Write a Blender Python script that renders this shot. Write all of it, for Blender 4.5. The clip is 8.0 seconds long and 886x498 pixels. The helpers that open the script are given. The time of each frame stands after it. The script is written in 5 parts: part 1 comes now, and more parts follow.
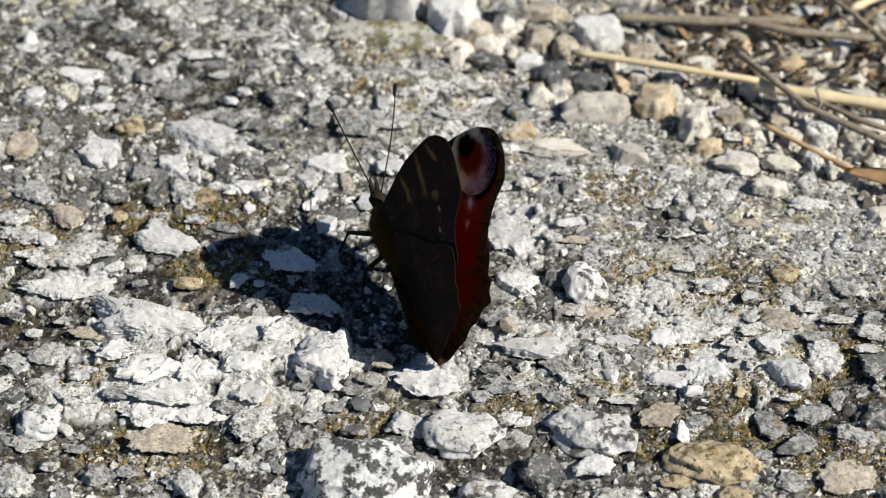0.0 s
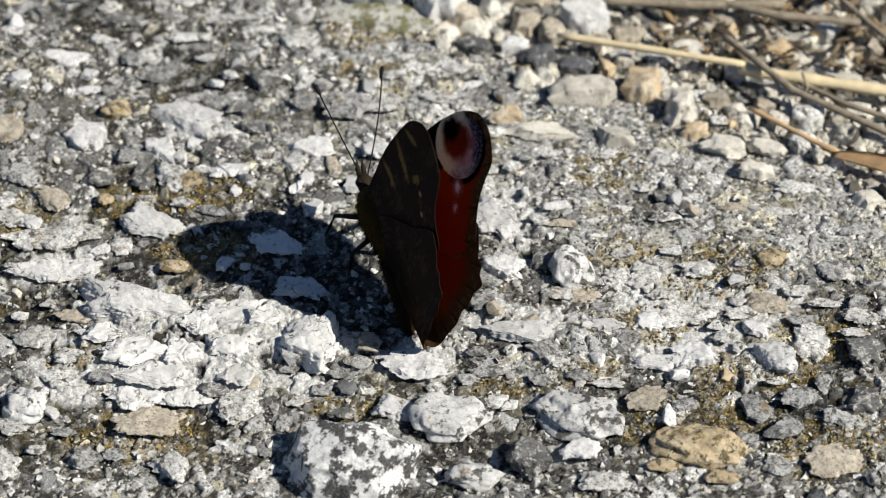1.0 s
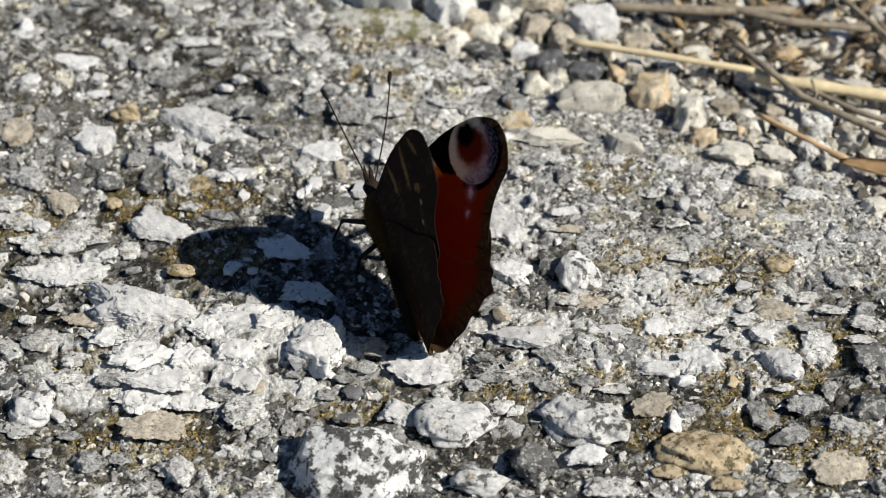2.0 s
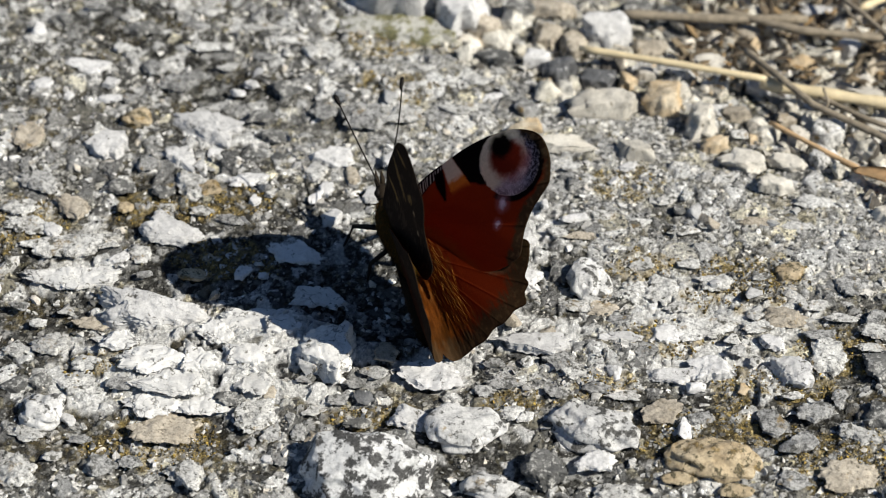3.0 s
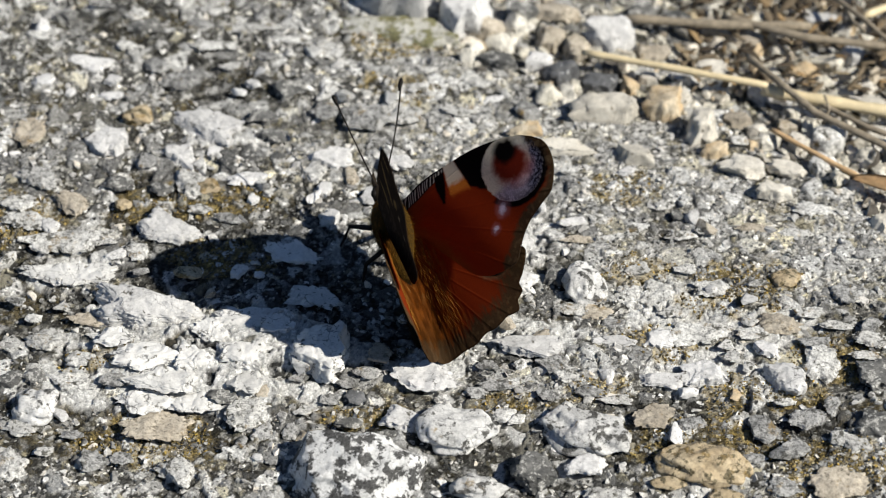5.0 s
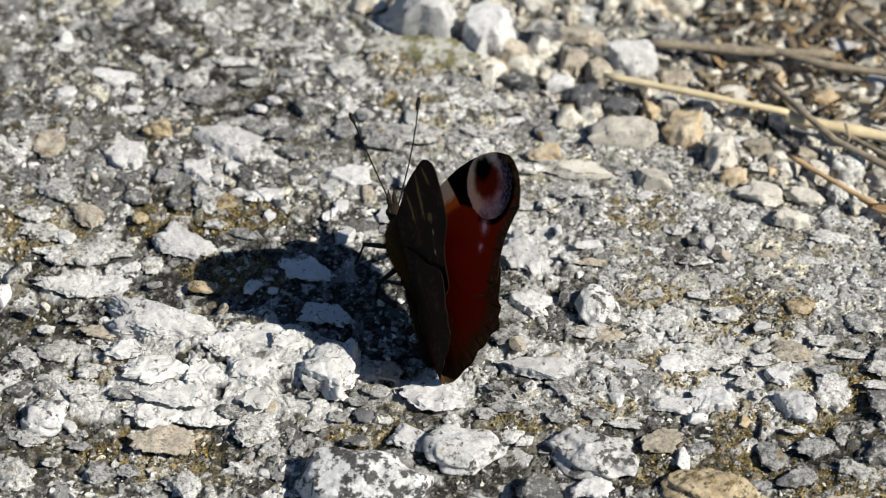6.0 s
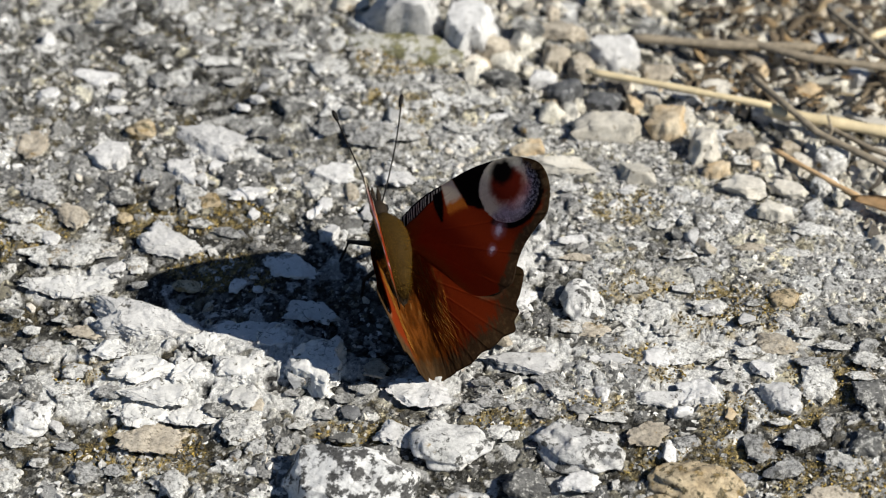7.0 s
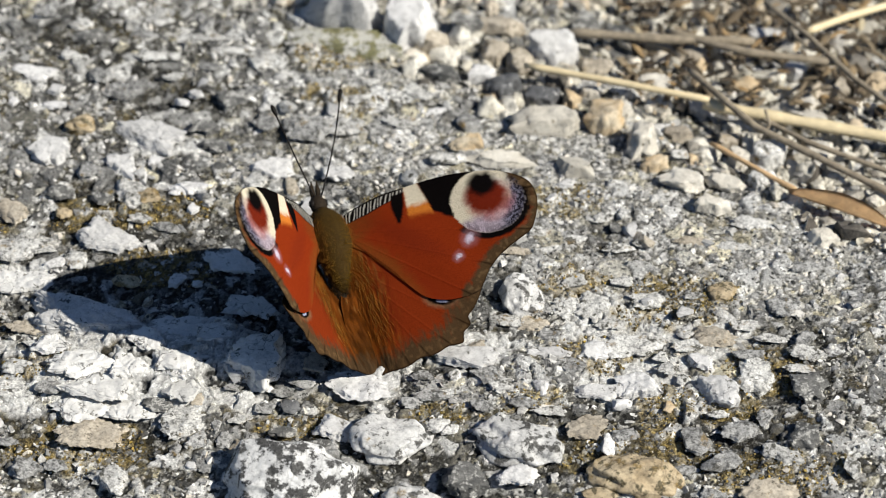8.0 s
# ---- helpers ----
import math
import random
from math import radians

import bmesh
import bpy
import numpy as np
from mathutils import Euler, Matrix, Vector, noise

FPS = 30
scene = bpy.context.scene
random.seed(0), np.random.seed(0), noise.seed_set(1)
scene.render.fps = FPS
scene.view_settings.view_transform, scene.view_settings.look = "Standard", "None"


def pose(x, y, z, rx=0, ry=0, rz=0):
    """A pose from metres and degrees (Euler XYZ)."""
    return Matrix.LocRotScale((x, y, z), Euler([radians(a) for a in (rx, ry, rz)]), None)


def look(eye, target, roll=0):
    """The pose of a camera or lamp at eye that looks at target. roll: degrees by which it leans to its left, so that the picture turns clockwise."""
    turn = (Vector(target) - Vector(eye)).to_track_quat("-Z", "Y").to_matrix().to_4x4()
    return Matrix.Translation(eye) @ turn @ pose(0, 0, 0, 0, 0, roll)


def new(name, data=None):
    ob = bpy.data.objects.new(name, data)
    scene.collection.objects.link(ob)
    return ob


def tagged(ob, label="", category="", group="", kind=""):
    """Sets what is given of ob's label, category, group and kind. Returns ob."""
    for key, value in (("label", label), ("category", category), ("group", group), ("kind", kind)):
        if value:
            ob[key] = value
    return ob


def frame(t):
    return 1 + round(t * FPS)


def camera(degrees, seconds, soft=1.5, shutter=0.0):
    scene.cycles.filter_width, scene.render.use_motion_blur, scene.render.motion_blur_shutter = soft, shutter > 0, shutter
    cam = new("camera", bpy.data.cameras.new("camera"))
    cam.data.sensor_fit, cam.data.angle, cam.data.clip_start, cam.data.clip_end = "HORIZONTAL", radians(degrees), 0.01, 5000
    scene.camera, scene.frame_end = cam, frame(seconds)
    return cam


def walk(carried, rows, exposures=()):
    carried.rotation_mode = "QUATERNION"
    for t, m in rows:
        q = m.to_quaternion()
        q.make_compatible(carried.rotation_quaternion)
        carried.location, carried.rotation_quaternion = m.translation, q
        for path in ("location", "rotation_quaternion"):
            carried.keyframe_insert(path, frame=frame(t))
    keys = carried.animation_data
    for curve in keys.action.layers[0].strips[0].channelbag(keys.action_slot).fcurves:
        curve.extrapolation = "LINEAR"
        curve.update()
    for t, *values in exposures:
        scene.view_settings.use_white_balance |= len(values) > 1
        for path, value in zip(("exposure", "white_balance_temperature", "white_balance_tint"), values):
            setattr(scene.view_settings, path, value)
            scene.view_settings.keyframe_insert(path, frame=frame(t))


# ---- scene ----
MM = 0.001
cam = camera(15.0, 8.0, soft=1.0)
cam.data.dof.use_dof, cam.data.dof.focus_distance, cam.data.dof.aperture_fstop = True, 0.510, 22.0
walk(cam, [
    (0, look((0.00000, -0.37974, 0.36671), (0.00000, -0.02007, 0.01938), 0.000)),
    (0.5, look((0.00033, -0.37886, 0.36650), (-0.00004, -0.02088, 0.01743), -0.021)),
    (1, look((-0.00122, -0.37972, 0.36627), (0.00195, -0.02159, 0.01737), 0.424)),
    (1.5, look((0.00100, -0.37964, 0.36604), (0.00223, -0.02072, 0.01794), 0.213)),
    (2, look((0.00222, -0.37952, 0.36665), (0.00102, -0.02111, 0.01803), 0.150)),
    (2.2, look((0.00226, -0.37970, 0.36653), (0.00069, -0.02048, 0.01874), 0.176)),
    (3.3, look((0.00249, -0.38064, 0.36588), (-0.00073, -0.02055, 0.01901), 0.317)),
    (3.5, look((0.00254, -0.38081, 0.36576), (0.00039, -0.02012, 0.01951), 0.342)),
    (4, look((0.00209, -0.38152, 0.36629), (0.00105, -0.01956, 0.02135), 0.489)),
    (4.5, look((0.00625, -0.38099, 0.36623), (0.00263, -0.01985, 0.02045), 0.293)),
    (4.7, look((0.00797, -0.38101, 0.36602), (0.00199, -0.02066, 0.01945), 0.314)),
    (5.8, look((0.01745, -0.38113, 0.36489), (-0.00208, -0.01988, 0.01977), 0.427)),
    (6, look((0.01918, -0.38116, 0.36469), (-0.00149, -0.01860, 0.02099), 0.448)),
    (6.5, look((0.02078, -0.38135, 0.36469), (0.00093, -0.01841, 0.02135), -0.119)),
    (6.8, look((0.02030, -0.38196, 0.36440), (0.00098, -0.01856, 0.02153), -0.067)),
    (7, look((0.01997, -0.38237, 0.36421), (0.00090, -0.01929, 0.02098), -0.033)),
    (7.2, look((0.01948, -0.38249, 0.36481), (0.00218, -0.02002, 0.02083), 0.229)),
    (7.5, look((0.01874, -0.38266, 0.36569), (0.00579, -0.02005, 0.02168), 0.623)),
    (8, look((0.02062, -0.38313, 0.36534), (0.01005, -0.02044, 0.02133), 0.739)),
], exposures=[(0.0, 0.35), (1.5, 0.31), (2.2, 0.29), (3.3, 0.36), (4.7, 0.37), (6.5, 0.34), (8.0, 0.38)])

# ---- light ----
SUN_AZ, SUN_EL = -20.5, 42.8    # degrees: bearing from +x towards +y, height
world = bpy.data.worlds.new("sky")
scene.world = world
world.use_nodes = True
sky = world.node_tree.nodes.new("ShaderNodeTexSky")
sky.sky_type, sky.sun_disc = "NISHITA", False
sky.ozone_density, sky.dust_density = 5.0, 0.3
sky.sun_elevation, sky.sun_rotation = radians(SUN_EL), radians(90 - SUN_AZ)
background = world.node_tree.nodes["Background"]
background.inputs["Strength"].default_value = 0.05
world.node_tree.links.new(sky.outputs[0], background.inputs["Color"])
sun_data = bpy.data.lights.new("sun", "SUN")
sun_data.energy, sun_data.angle, sun_data.color = 5.0, radians(0.53), (0.985, 0.942, 0.842)
sun = new("sun", sun_data)
SUN_WAY = Vector((math.cos(radians(SUN_AZ)) * math.cos(radians(SUN_EL)), math.sin(radians(SUN_AZ)) * math.cos(radians(SUN_EL)), math.sin(radians(SUN_EL))))
sun.matrix_world = look(SUN_WAY * 2, (0, 0, 0))


# ---- materials ----
class Nodes:
    """A short way to wire a node material."""

    def __init__(self, name):
        self.mat = bpy.data.materials.new(name)
        self.mat.use_nodes = True
        self.tree = self.mat.node_tree
        self.shader = self.tree.nodes["Principled BSDF"]
        self.out = self.tree.nodes["Material Output"]

    def add(self, kind):
        return self.tree.nodes.new(kind)

    def link(self, a, b):
        self.tree.links.new(a, b)

    def put(self, socket, value):
        if isinstance(value, bpy.types.NodeSocket):
            self.link(value, socket)
        else:
            socket.default_value = value

    def noise(self, scale, detail=4.0, rough=0.6, seed=0.0, space="Object"):
        n = self.add("ShaderNodeTexNoise")
        n.noise_dimensions = "4D"
        n.inputs["W"].default_value = seed
        n.inputs["Scale"].default_value = scale
        n.inputs["Detail"].default_value = detail
        n.inputs["Roughness"].default_value = rough
        self.link(self.coord(space), n.inputs["Vector"])
        return n.outputs["Fac"]

    def coord(self, space="Object"):
        if space == "World":
            return self.add("ShaderNodeNewGeometry").outputs["Position"]
        return self.add("ShaderNodeTexCoord").outputs[space]

    def ramp(self, value, stops, mode="LINEAR"):
        r = self.add("ShaderNodeValToRGB")
        r.color_ramp.interpolation = mode
        while len(r.color_ramp.elements) < len(stops):
            r.color_ramp.elements.new(0.5)
        for e, (at, colour) in zip(r.color_ramp.elements, stops):
            e.position = at
            e.color = (*colour, 1) if not isinstance(colour, (int, float)) else (colour, colour, colour, 1)
        self.link(value, r.inputs[0])
        return r.outputs[0]

    def mix(self, fac, a, b, mode="MIX"):
        m = self.add("ShaderNodeMix")
        m.data_type, m.blend_type = "RGBA", mode
        self.put(m.inputs[0], fac)
        for s, v in ((m.inputs[6], a), (m.inputs[7], b)):
            self.put(s, v if isinstance(v, bpy.types.NodeSocket) else (*v, 1))
        return m.outputs[2]

    def maths(self, op, a, b=0.0):
        m = self.add("ShaderNodeMath")
        m.operation = op
        self.put(m.inputs[0], a)
        self.put(m.inputs[1], b)
        return m.outputs[0]

    def bump(self, height, strength, distance):
        b = self.add("ShaderNodeBump")
        b.inputs["Strength"].default_value, b.inputs["Distance"].default_value = strength, distance
        self.link(height, b.inputs["Height"])
        self.link(b.outputs[0], self.shader.inputs["Normal"])

    def done(self, colour, rough=0.85, spec=0.3):
        self.put(self.shader.inputs["Base Color"], colour)
        self.put(self.shader.inputs["Roughness"], rough)
        self.shader.inputs["Specular IOR Level"].default_value = spec
        return self.mat


def rock(name, light, dark, patch=0.0, patch_colour=(0.05, 0.05, 0.05), patch_scale=420, moss=0.0, moss_colour=(0.28, 0.19, 0.07), grain=0.35, rough=0.8, vary=0.3, cracks=0.0):
    """Stone: mottled base, lichen specks, a little ochre growth, hair cracks, fine grain."""
    n = Nodes(name)
    cloud = n.noise(260, 5, 0.6, 1, "World")
    fine = n.noise(2600, 4, 0.7, 2, "World")
    colour = n.mix(n.ramp(cloud, [(0.35, 0.0), (0.65, 1.0)]), dark, light)
    rand = n.add("ShaderNodeObjectInfo").outputs["Random"]
    colour = n.mix(0.9, colour, n.ramp(rand, [(0.0, 1 - vary), (0.5, 1.0), (1.0, 1 - vary * 0.4)]), "MULTIPLY")
    colour = n.mix(grain, colour, n.ramp(fine, [(0.3, 0.35), (0.55, 1.0)]), "MULTIPLY")
    blotch = n.noise(1400, 5, 0.75, 15, "World")
    colour = n.mix(min(1.0, grain * 0.9), colour, n.ramp(blotch, [(0.40, 0.22), (0.50, 1.0), (0.62, 1.25)]), "MULTIPLY")
    height = n.maths("ADD", fine, n.maths("MULTIPLY", n.noise(900, 6, 0.65, 5, "World"), 1.5))
    if cracks:
        bend = n.add("ShaderNodeMix")
        bend.data_type, bend.blend_type = "RGBA", "LINEAR_LIGHT"
        bend.inputs[0].default_value = 0.0022
        n.link(n.coord("World"), bend.inputs[6])
        wave = n.add("ShaderNodeTexNoise")
        wave.inputs["Scale"].default_value, wave.inputs["Detail"].default_value = 500, 4
        n.link(n.coord("World"), wave.inputs["Vector"])
        n.link(wave.outputs["Color"], bend.inputs[7])
        split = n.add("ShaderNodeTexVoronoi")
        split.feature = "DISTANCE_TO_EDGE"
        split.inputs["Scale"].default_value = 300
        n.link(bend.outputs[2], split.inputs["Vector"])
        line = n.ramp(split.outputs["Distance"], [(0.0, 1 - cracks), (0.05, 1.0)])
        thin = n.noise(300, 3, 0.5, 12, "World")
        line = n.mix(n.ramp(thin, [(0.48, 0.0), (0.58, 1.0)]), (1, 1, 1), line)
        colour = n.mix(1.0, colour, line, "MULTIPLY")
        height = n.maths("ADD", height, n.maths("MULTIPLY", line, 0.6))
    if patch:
        spots = n.noise(patch_scale, 6, 0.68, 3, "World")
        colour = n.mix(n.ramp(spots, [(0.62 - patch * 0.25, 0.0), (0.66 - patch * 0.25, 1.0)]), colour, n.mix(n.ramp(fine, [(0.4, 0.0), (0.6, 1.0)]), tuple(0.6 * c for c in patch_colour), tuple(1.9 * c for c in patch_colour)))
    if moss:
        growth = n.noise(330, 6, 0.7, 7, "World")
        colour = n.mix(n.ramp(growth, [(0.62 - moss * 0.25, 0.0), (0.70 - moss * 0.25, 0.9)]), colour, n.ramp(fine, [(0.38, tuple(0.26 * c for c in moss_colour)), (0.6, moss_colour)]))
    n.bump(height, 0.35, 0.0004)
    return n.done(colour, rough)


ROCKS = {
    "white": rock("white_limestone", (0.73, 0.72, 0.71), (0.60, 0.59, 0.58), 0.10, (0.10, 0.095, 0.085), 800, grain=0.25, cracks=0.4),
    "chalk": rock("chalky_limestone", (0.72, 0.71, 0.69), (0.62, 0.61, 0.59), 0.15, (0.12, 0.115, 0.10), 800, grain=0.15, cracks=0.85),
    "pale": rock("pale_limestone", (0.74, 0.73, 0.70), (0.50, 0.49, 0.465), 0.26, (0.075, 0.072, 0.062), 620, 0.18, grain=0.75, cracks=0.5),
    "grey": rock("grey_limestone", (0.50, 0.495, 0.48), (0.26, 0.257, 0.25), 0.30, (0.07, 0.069, 0.064), 620, 0.16, grain=0.95, cracks=0.4),
    "dark": rock("dark_flint", (0.19, 0.187, 0.178), (0.07, 0.07, 0.068), 0.4, (0.26, 0.255, 0.24), 800, rough=0.7, grain=0.6),
    "slate": rock("blue_grey_flint", (0.20, 0.203, 0.21), (0.09, 0.091, 0.095), 0.1, (0.3, 0.3, 0.3), 800, rough=0.6, grain=0.5),
    "cream": rock("cream_limestone", (0.72, 0.685, 0.61), (0.54, 0.50, 0.43), 0.08, (0.16, 0.14, 0.11), 600, grain=0.2, cracks=0.3),
    "tan": rock("tan_sandstone", (0.56, 0.50, 0.41), (0.38, 0.33, 0.26), 0.2, (0.15, 0.13, 0.10), 700, 0.15, grain=0.5),
    "orange": rock("rust_stained_stone", (0.63, 0.55, 0.42), (0.53, 0.38, 0.21), 0.10, (0.30, 0.22, 0.12), 500),
    "ochre": rock("ochre_lichened_stone", (0.54, 0.45, 0.31), (0.44, 0.34, 0.21), 0.36, (0.09, 0.075, 0.045), 700, 0.36, cracks=0.4),
    "mossy": rock("mossy_limestone", (0.56, 0.55, 0.51), (0.40, 0.39, 0.35), 0.2, (0.10, 0.10, 0.07), 500, 0.6, (0.20, 0.19, 0.07)),
    "lichen": rock("lichen_blotched_limestone", (0.72, 0.71, 0.695), (0.52, 0.515, 0.50), 0.34, (0.07, 0.068, 0.064), 460, 0.1, cracks=0.5),
    "mottled": rock("dark_mottled_limestone", (0.73, 0.725, 0.715), (0.52, 0.52, 0.515), 0.52, (0.05, 0.049, 0.048), 420, cracks=0.4),
}


def gravel_material(name, stops, rough=0.85):
    """One colour to each pebble, mottled, with grain."""
    n = Nodes(name)
    rand = n.add("ShaderNodeNewGeometry").outputs["Random Per Island"]
    colour = n.ramp(rand, stops)
    fine = n.noise(2200, 4, 0.7, 2)
    cloud = n.noise(900, 5, 0.7, 4)
    colour = n.mix(0.65, colour, n.ramp(cloud, [(0.38, 0.22), (0.50, 1.0), (0.64, 1.3)]), "MULTIPLY")
    colour = n.mix(0.4, colour, n.ramp(fine, [(0.32, 0.3), (0.55, 1.0)]), "MULTIPLY")
    growth = n.noise(70, 5, 0.75, 9)
    colour = n.mix(n.ramp(growth, [(0.60, 0.0), (0.72, 0.6)]), colour, n.ramp(fine, [(0.38, (0.07, 0.05, 0.018)), (0.6, (0.30, 0.21, 0.08))]))
    n.bump(n.maths("ADD", fine, n.noise(1000, 5, 0.6, 6)), 0.5, 0.0003)
    return n.done(colour, rough)


GRAVEL = gravel_material("mixed_gravel", [(0.0, (0.06, 0.06, 0.06)), (0.08, (0.22, 0.215, 0.205)), (0.26, (0.42, 0.41, 0.39)), (0.55, (0.54, 0.53, 0.51)), (0.72, (0.74, 0.73, 0.71)), (0.95, (0.58, 0.52, 0.43)), (1.0, (0.78, 0.77, 0.75))])
GRIT = gravel_material("dark_grit", [(0.0, (0.03, 0.03, 0.03)), (0.45, (0.12, 0.118, 0.11)), (0.75, (0.26, 0.255, 0.24)), (0.9, (0.36, 0.35, 0.33)), (1.0, (0.46, 0.45, 0.43))])
RUBBLE = gravel_material("loose_rubble", [(0.0, (0.08, 0.07, 0.06)), (0.10, (0.36, 0.335, 0.29)), (0.30, (0.49, 0.46, 0.39)), (0.6, (0.60, 0.57, 0.49)), (0.8, (0.68, 0.65, 0.58)), (0.92, (0.50, 0.39, 0.25)), (1.0, (0.70, 0.68, 0.63))])


def ground_material():
    """Weathered concrete: the stones broken flush in it, the dark matrix between them, ochre growth."""
    n = Nodes("weathered_concrete")
    tint = n.add("ShaderNodeAttribute")
    tint.attribute_name = "mineral_and_shade"
    clean = tint.outputs["Alpha"]
    grains = n.noise(1900, 5, 0.8, 1)
    sand = n.noise(4600, 3, 0.7, 3)
    chip = n.add("ShaderNodeTexVoronoi")
    chip.inputs["Scale"].default_value = 1900
    n.link(n.coord(), chip.inputs["Vector"])
    split = n.add("ShaderNodeSeparateColor")
    n.link(chip.outputs["Color"], split.inputs[0])
    rough_share = n.maths("SUBTRACT", 1.0, n.maths("MULTIPLY", clean, 0.78))
    colour = n.mix(n.maths("MULTIPLY", rough_share, 0.8), tint.outputs["Color"], n.ramp(split.outputs[0], [(0.0, 0.45), (0.6, 0.95), (0.85, 1.35), (1.0, 2.3)]), "MULTIPLY")
    colour = n.mix(n.maths("MULTIPLY", rough_share, 0.85), colour, n.ramp(grains, [(0.34, 0.18), (0.47, 0.85), (0.62, 1.5)]), "MULTIPLY")
    colour = n.mix(n.maths("MULTIPLY", rough_share, 0.5), colour, n.ramp(sand, [(0.38, 0.35), (0.6, 1.3)]), "MULTIPLY")
    growth = n.noise(85, 6, 0.78, 9)
    film = n.maths("MULTIPLY", n.ramp(growth, [(0.53, 0.0), (0.66, 0.6)]), n.maths("SUBTRACT", 1.0, clean))
    colour = n.mix(film, colour, n.ramp(grains, [(0.40, (0.05, 0.042, 0.018)), (0.60, (0.38, 0.29, 0.12))]))
    n.bump(n.maths("ADD", n.maths("ADD", grains, sand), n.maths("MULTIPLY", split.outputs[1], 0.5)), 0.9, 0.0005)
    return n.done(colour, 0.95, 0.2)


GROUND = ground_material()


def plain(name, colour, rough=0.6, spec=0.4, scale=900, low=0.6, metal=0.0):
    n = Nodes(name)
    fac = n.noise(scale, 4, 0.65, 1)
    n.bump(fac, 0.3, 0.0002)
    n.shader.inputs["Metallic"].default_value = metal
    return n.done(n.mix(1.0, colour, n.ramp(fac, [(0.3, low), (0.65, 1.0)]), "MULTIPLY"), rough, spec)


# ---- mesh helpers ----
def part(name, data, material, parent=None, label=""):
    """Links a bmesh or a mesh as one object, under its thing if there is one."""
    mesh = data
    if isinstance(data, bmesh.types.BMesh):
        mesh = bpy.data.meshes.new(name)
        data.to_mesh(mesh)
        data.free()
    if material and not mesh.materials:
        mesh.materials.append(material)
    ob = new(name, mesh)
    ob.parent = parent
    if label:
        tagged(ob, label)
    return ob


def mesh_from(name, verts, faces, smooth=True, sharp=0):
    """A mesh from an array of places and an array of triangles or quads."""
    verts, faces = np.asarray(verts, np.float32), np.asarray(faces, np.int32)
    mesh = bpy.data.meshes.new(name)
    mesh.vertices.add(len(verts))
    mesh.vertices.foreach_set("co", verts.ravel())
    mesh.loops.add(faces.size)
    mesh.loops.foreach_set("vertex_index", faces.ravel())
    mesh.polygons.add(len(faces))
    mesh.polygons.foreach_set("loop_start", np.arange(0, faces.size, faces.shape[1], dtype=np.int32))
    mesh.polygons.foreach_set("use_smooth", np.full(len(faces), smooth))
    mesh.update(calc_edges=True)
    mesh.validate()
    if sharp:
        mesh.set_sharp_from_angle(angle=radians(sharp))
    return mesh


rng = np.random.default_rng(11)


def ball(level):
    bm = bmesh.new()
    bmesh.ops.create_icosphere(bm, subdivisions=level, radius=1.0)
    v = np.array([p.co[:] for p in bm.verts])
    f = np.array([[p.index for p in q.verts] for q in bm.faces])
    bm.free()
    return v, f


def wobble(v, scale, seed):
    return np.array([noise.noise(Vector(p) * scale + Vector((seed, seed * 1.7, -seed))) for p in v])


def pebble(level, cuts, rough, seed, reach=(0.4, 0.78)):
    """A unit pebble: a lumpy ball with random flats struck off it and an uneven skin."""
    r = np.random.default_rng(seed)
    v, f = ball(level)
    v = v * (1 + 0.5 * wobble(v, 0.9, seed * 3.1) + 0.34 * wobble(v, 1.9, seed * 1.3))[:, None]
    for _ in range(cuts):
        n = r.normal(size=3)
        n /= np.linalg.norm(n)
        past = np.maximum(v @ n - r.uniform(*reach), 0)
        v = v - 0.94 * past[:, None] * n
    v = v * (1 + rough * wobble(v, 3.0, seed * 7.7))[:, None]
    if level > 3:
        v = v * (1 + 0.7 * rough * wobble(v, 7.0, seed * 5.3) + 0.4 * rough * wobble(v, 15.0, seed * 2.3))[:, None]
    return v / np.abs(v).max(0), f


# ---- the lie of the ground ----
def beyond(x, y):
    """Millimetres past the broken edge of the concrete."""
    return (x + 23.3) * 0.454 + (y - 59.5) * 0.891 + 3.5 * np.sin(x / 9.0) + 2.0 * np.sin(x / 3.7 + 1)


def raised(x, y):
    """The chalky swell that stands above the concrete round it."""
    d = np.hypot((x + 38) / 15, (y + 24) / 7)
    e = np.hypot((x + 22) / 8, (y + 22) / 5)
    return 1.6 * soft(1.3 - np.minimum(d, e), 0, 0.6)


def lie(x, y):
    """The smooth height of the ground, in millimetres."""
    a, b = np.clip(x, -90, 90) / 50, np.clip(y, -80, 100) / 50
    drop = np.clip(beyond(x, y) / 9.0, 0, 1)
    return raised(x, y) + 0.59 + 0.15 * a + 1.56 * b - 2.8 * a * b * 0.8 - 1.93 * b * b * 0.8 - 1.6 * drop * drop * (3 - 2 * drop)


def ground_axis(lo, hi, step, far):
    inner = np.arange(lo, hi + step / 2, step)
    out = step * 1.35 ** np.arange(1, 60)
    out = np.cumsum(out)
    out = out[out < far]
    return np.concatenate([(lo - out)[::-1], inner, hi + out])


def lattice(shape, seed):
    return np.random.default_rng(seed).uniform(-1, 1, shape)


def value_noise(x, y, scale, seed):
    """Smooth random heights, repeating past 256 cells."""
    table = lattice((256, 256), seed)
    u, w = x / scale, y / scale
    i, j = np.floor(u).astype(int), np.floor(w).astype(int)
    a, b = u - i, w - j
    a, b = a * a * (3 - 2 * a), b * b * (3 - 2 * b)
    i0, i1, j0, j1 = i % 256, (i + 1) % 256, j % 256, (j + 1) % 256
    return (table[i0, j0] * (1 - a) + table[i1, j0] * a) * (1 - b) + (table[i0, j1] * (1 - a) + table[i1, j1] * a) * b


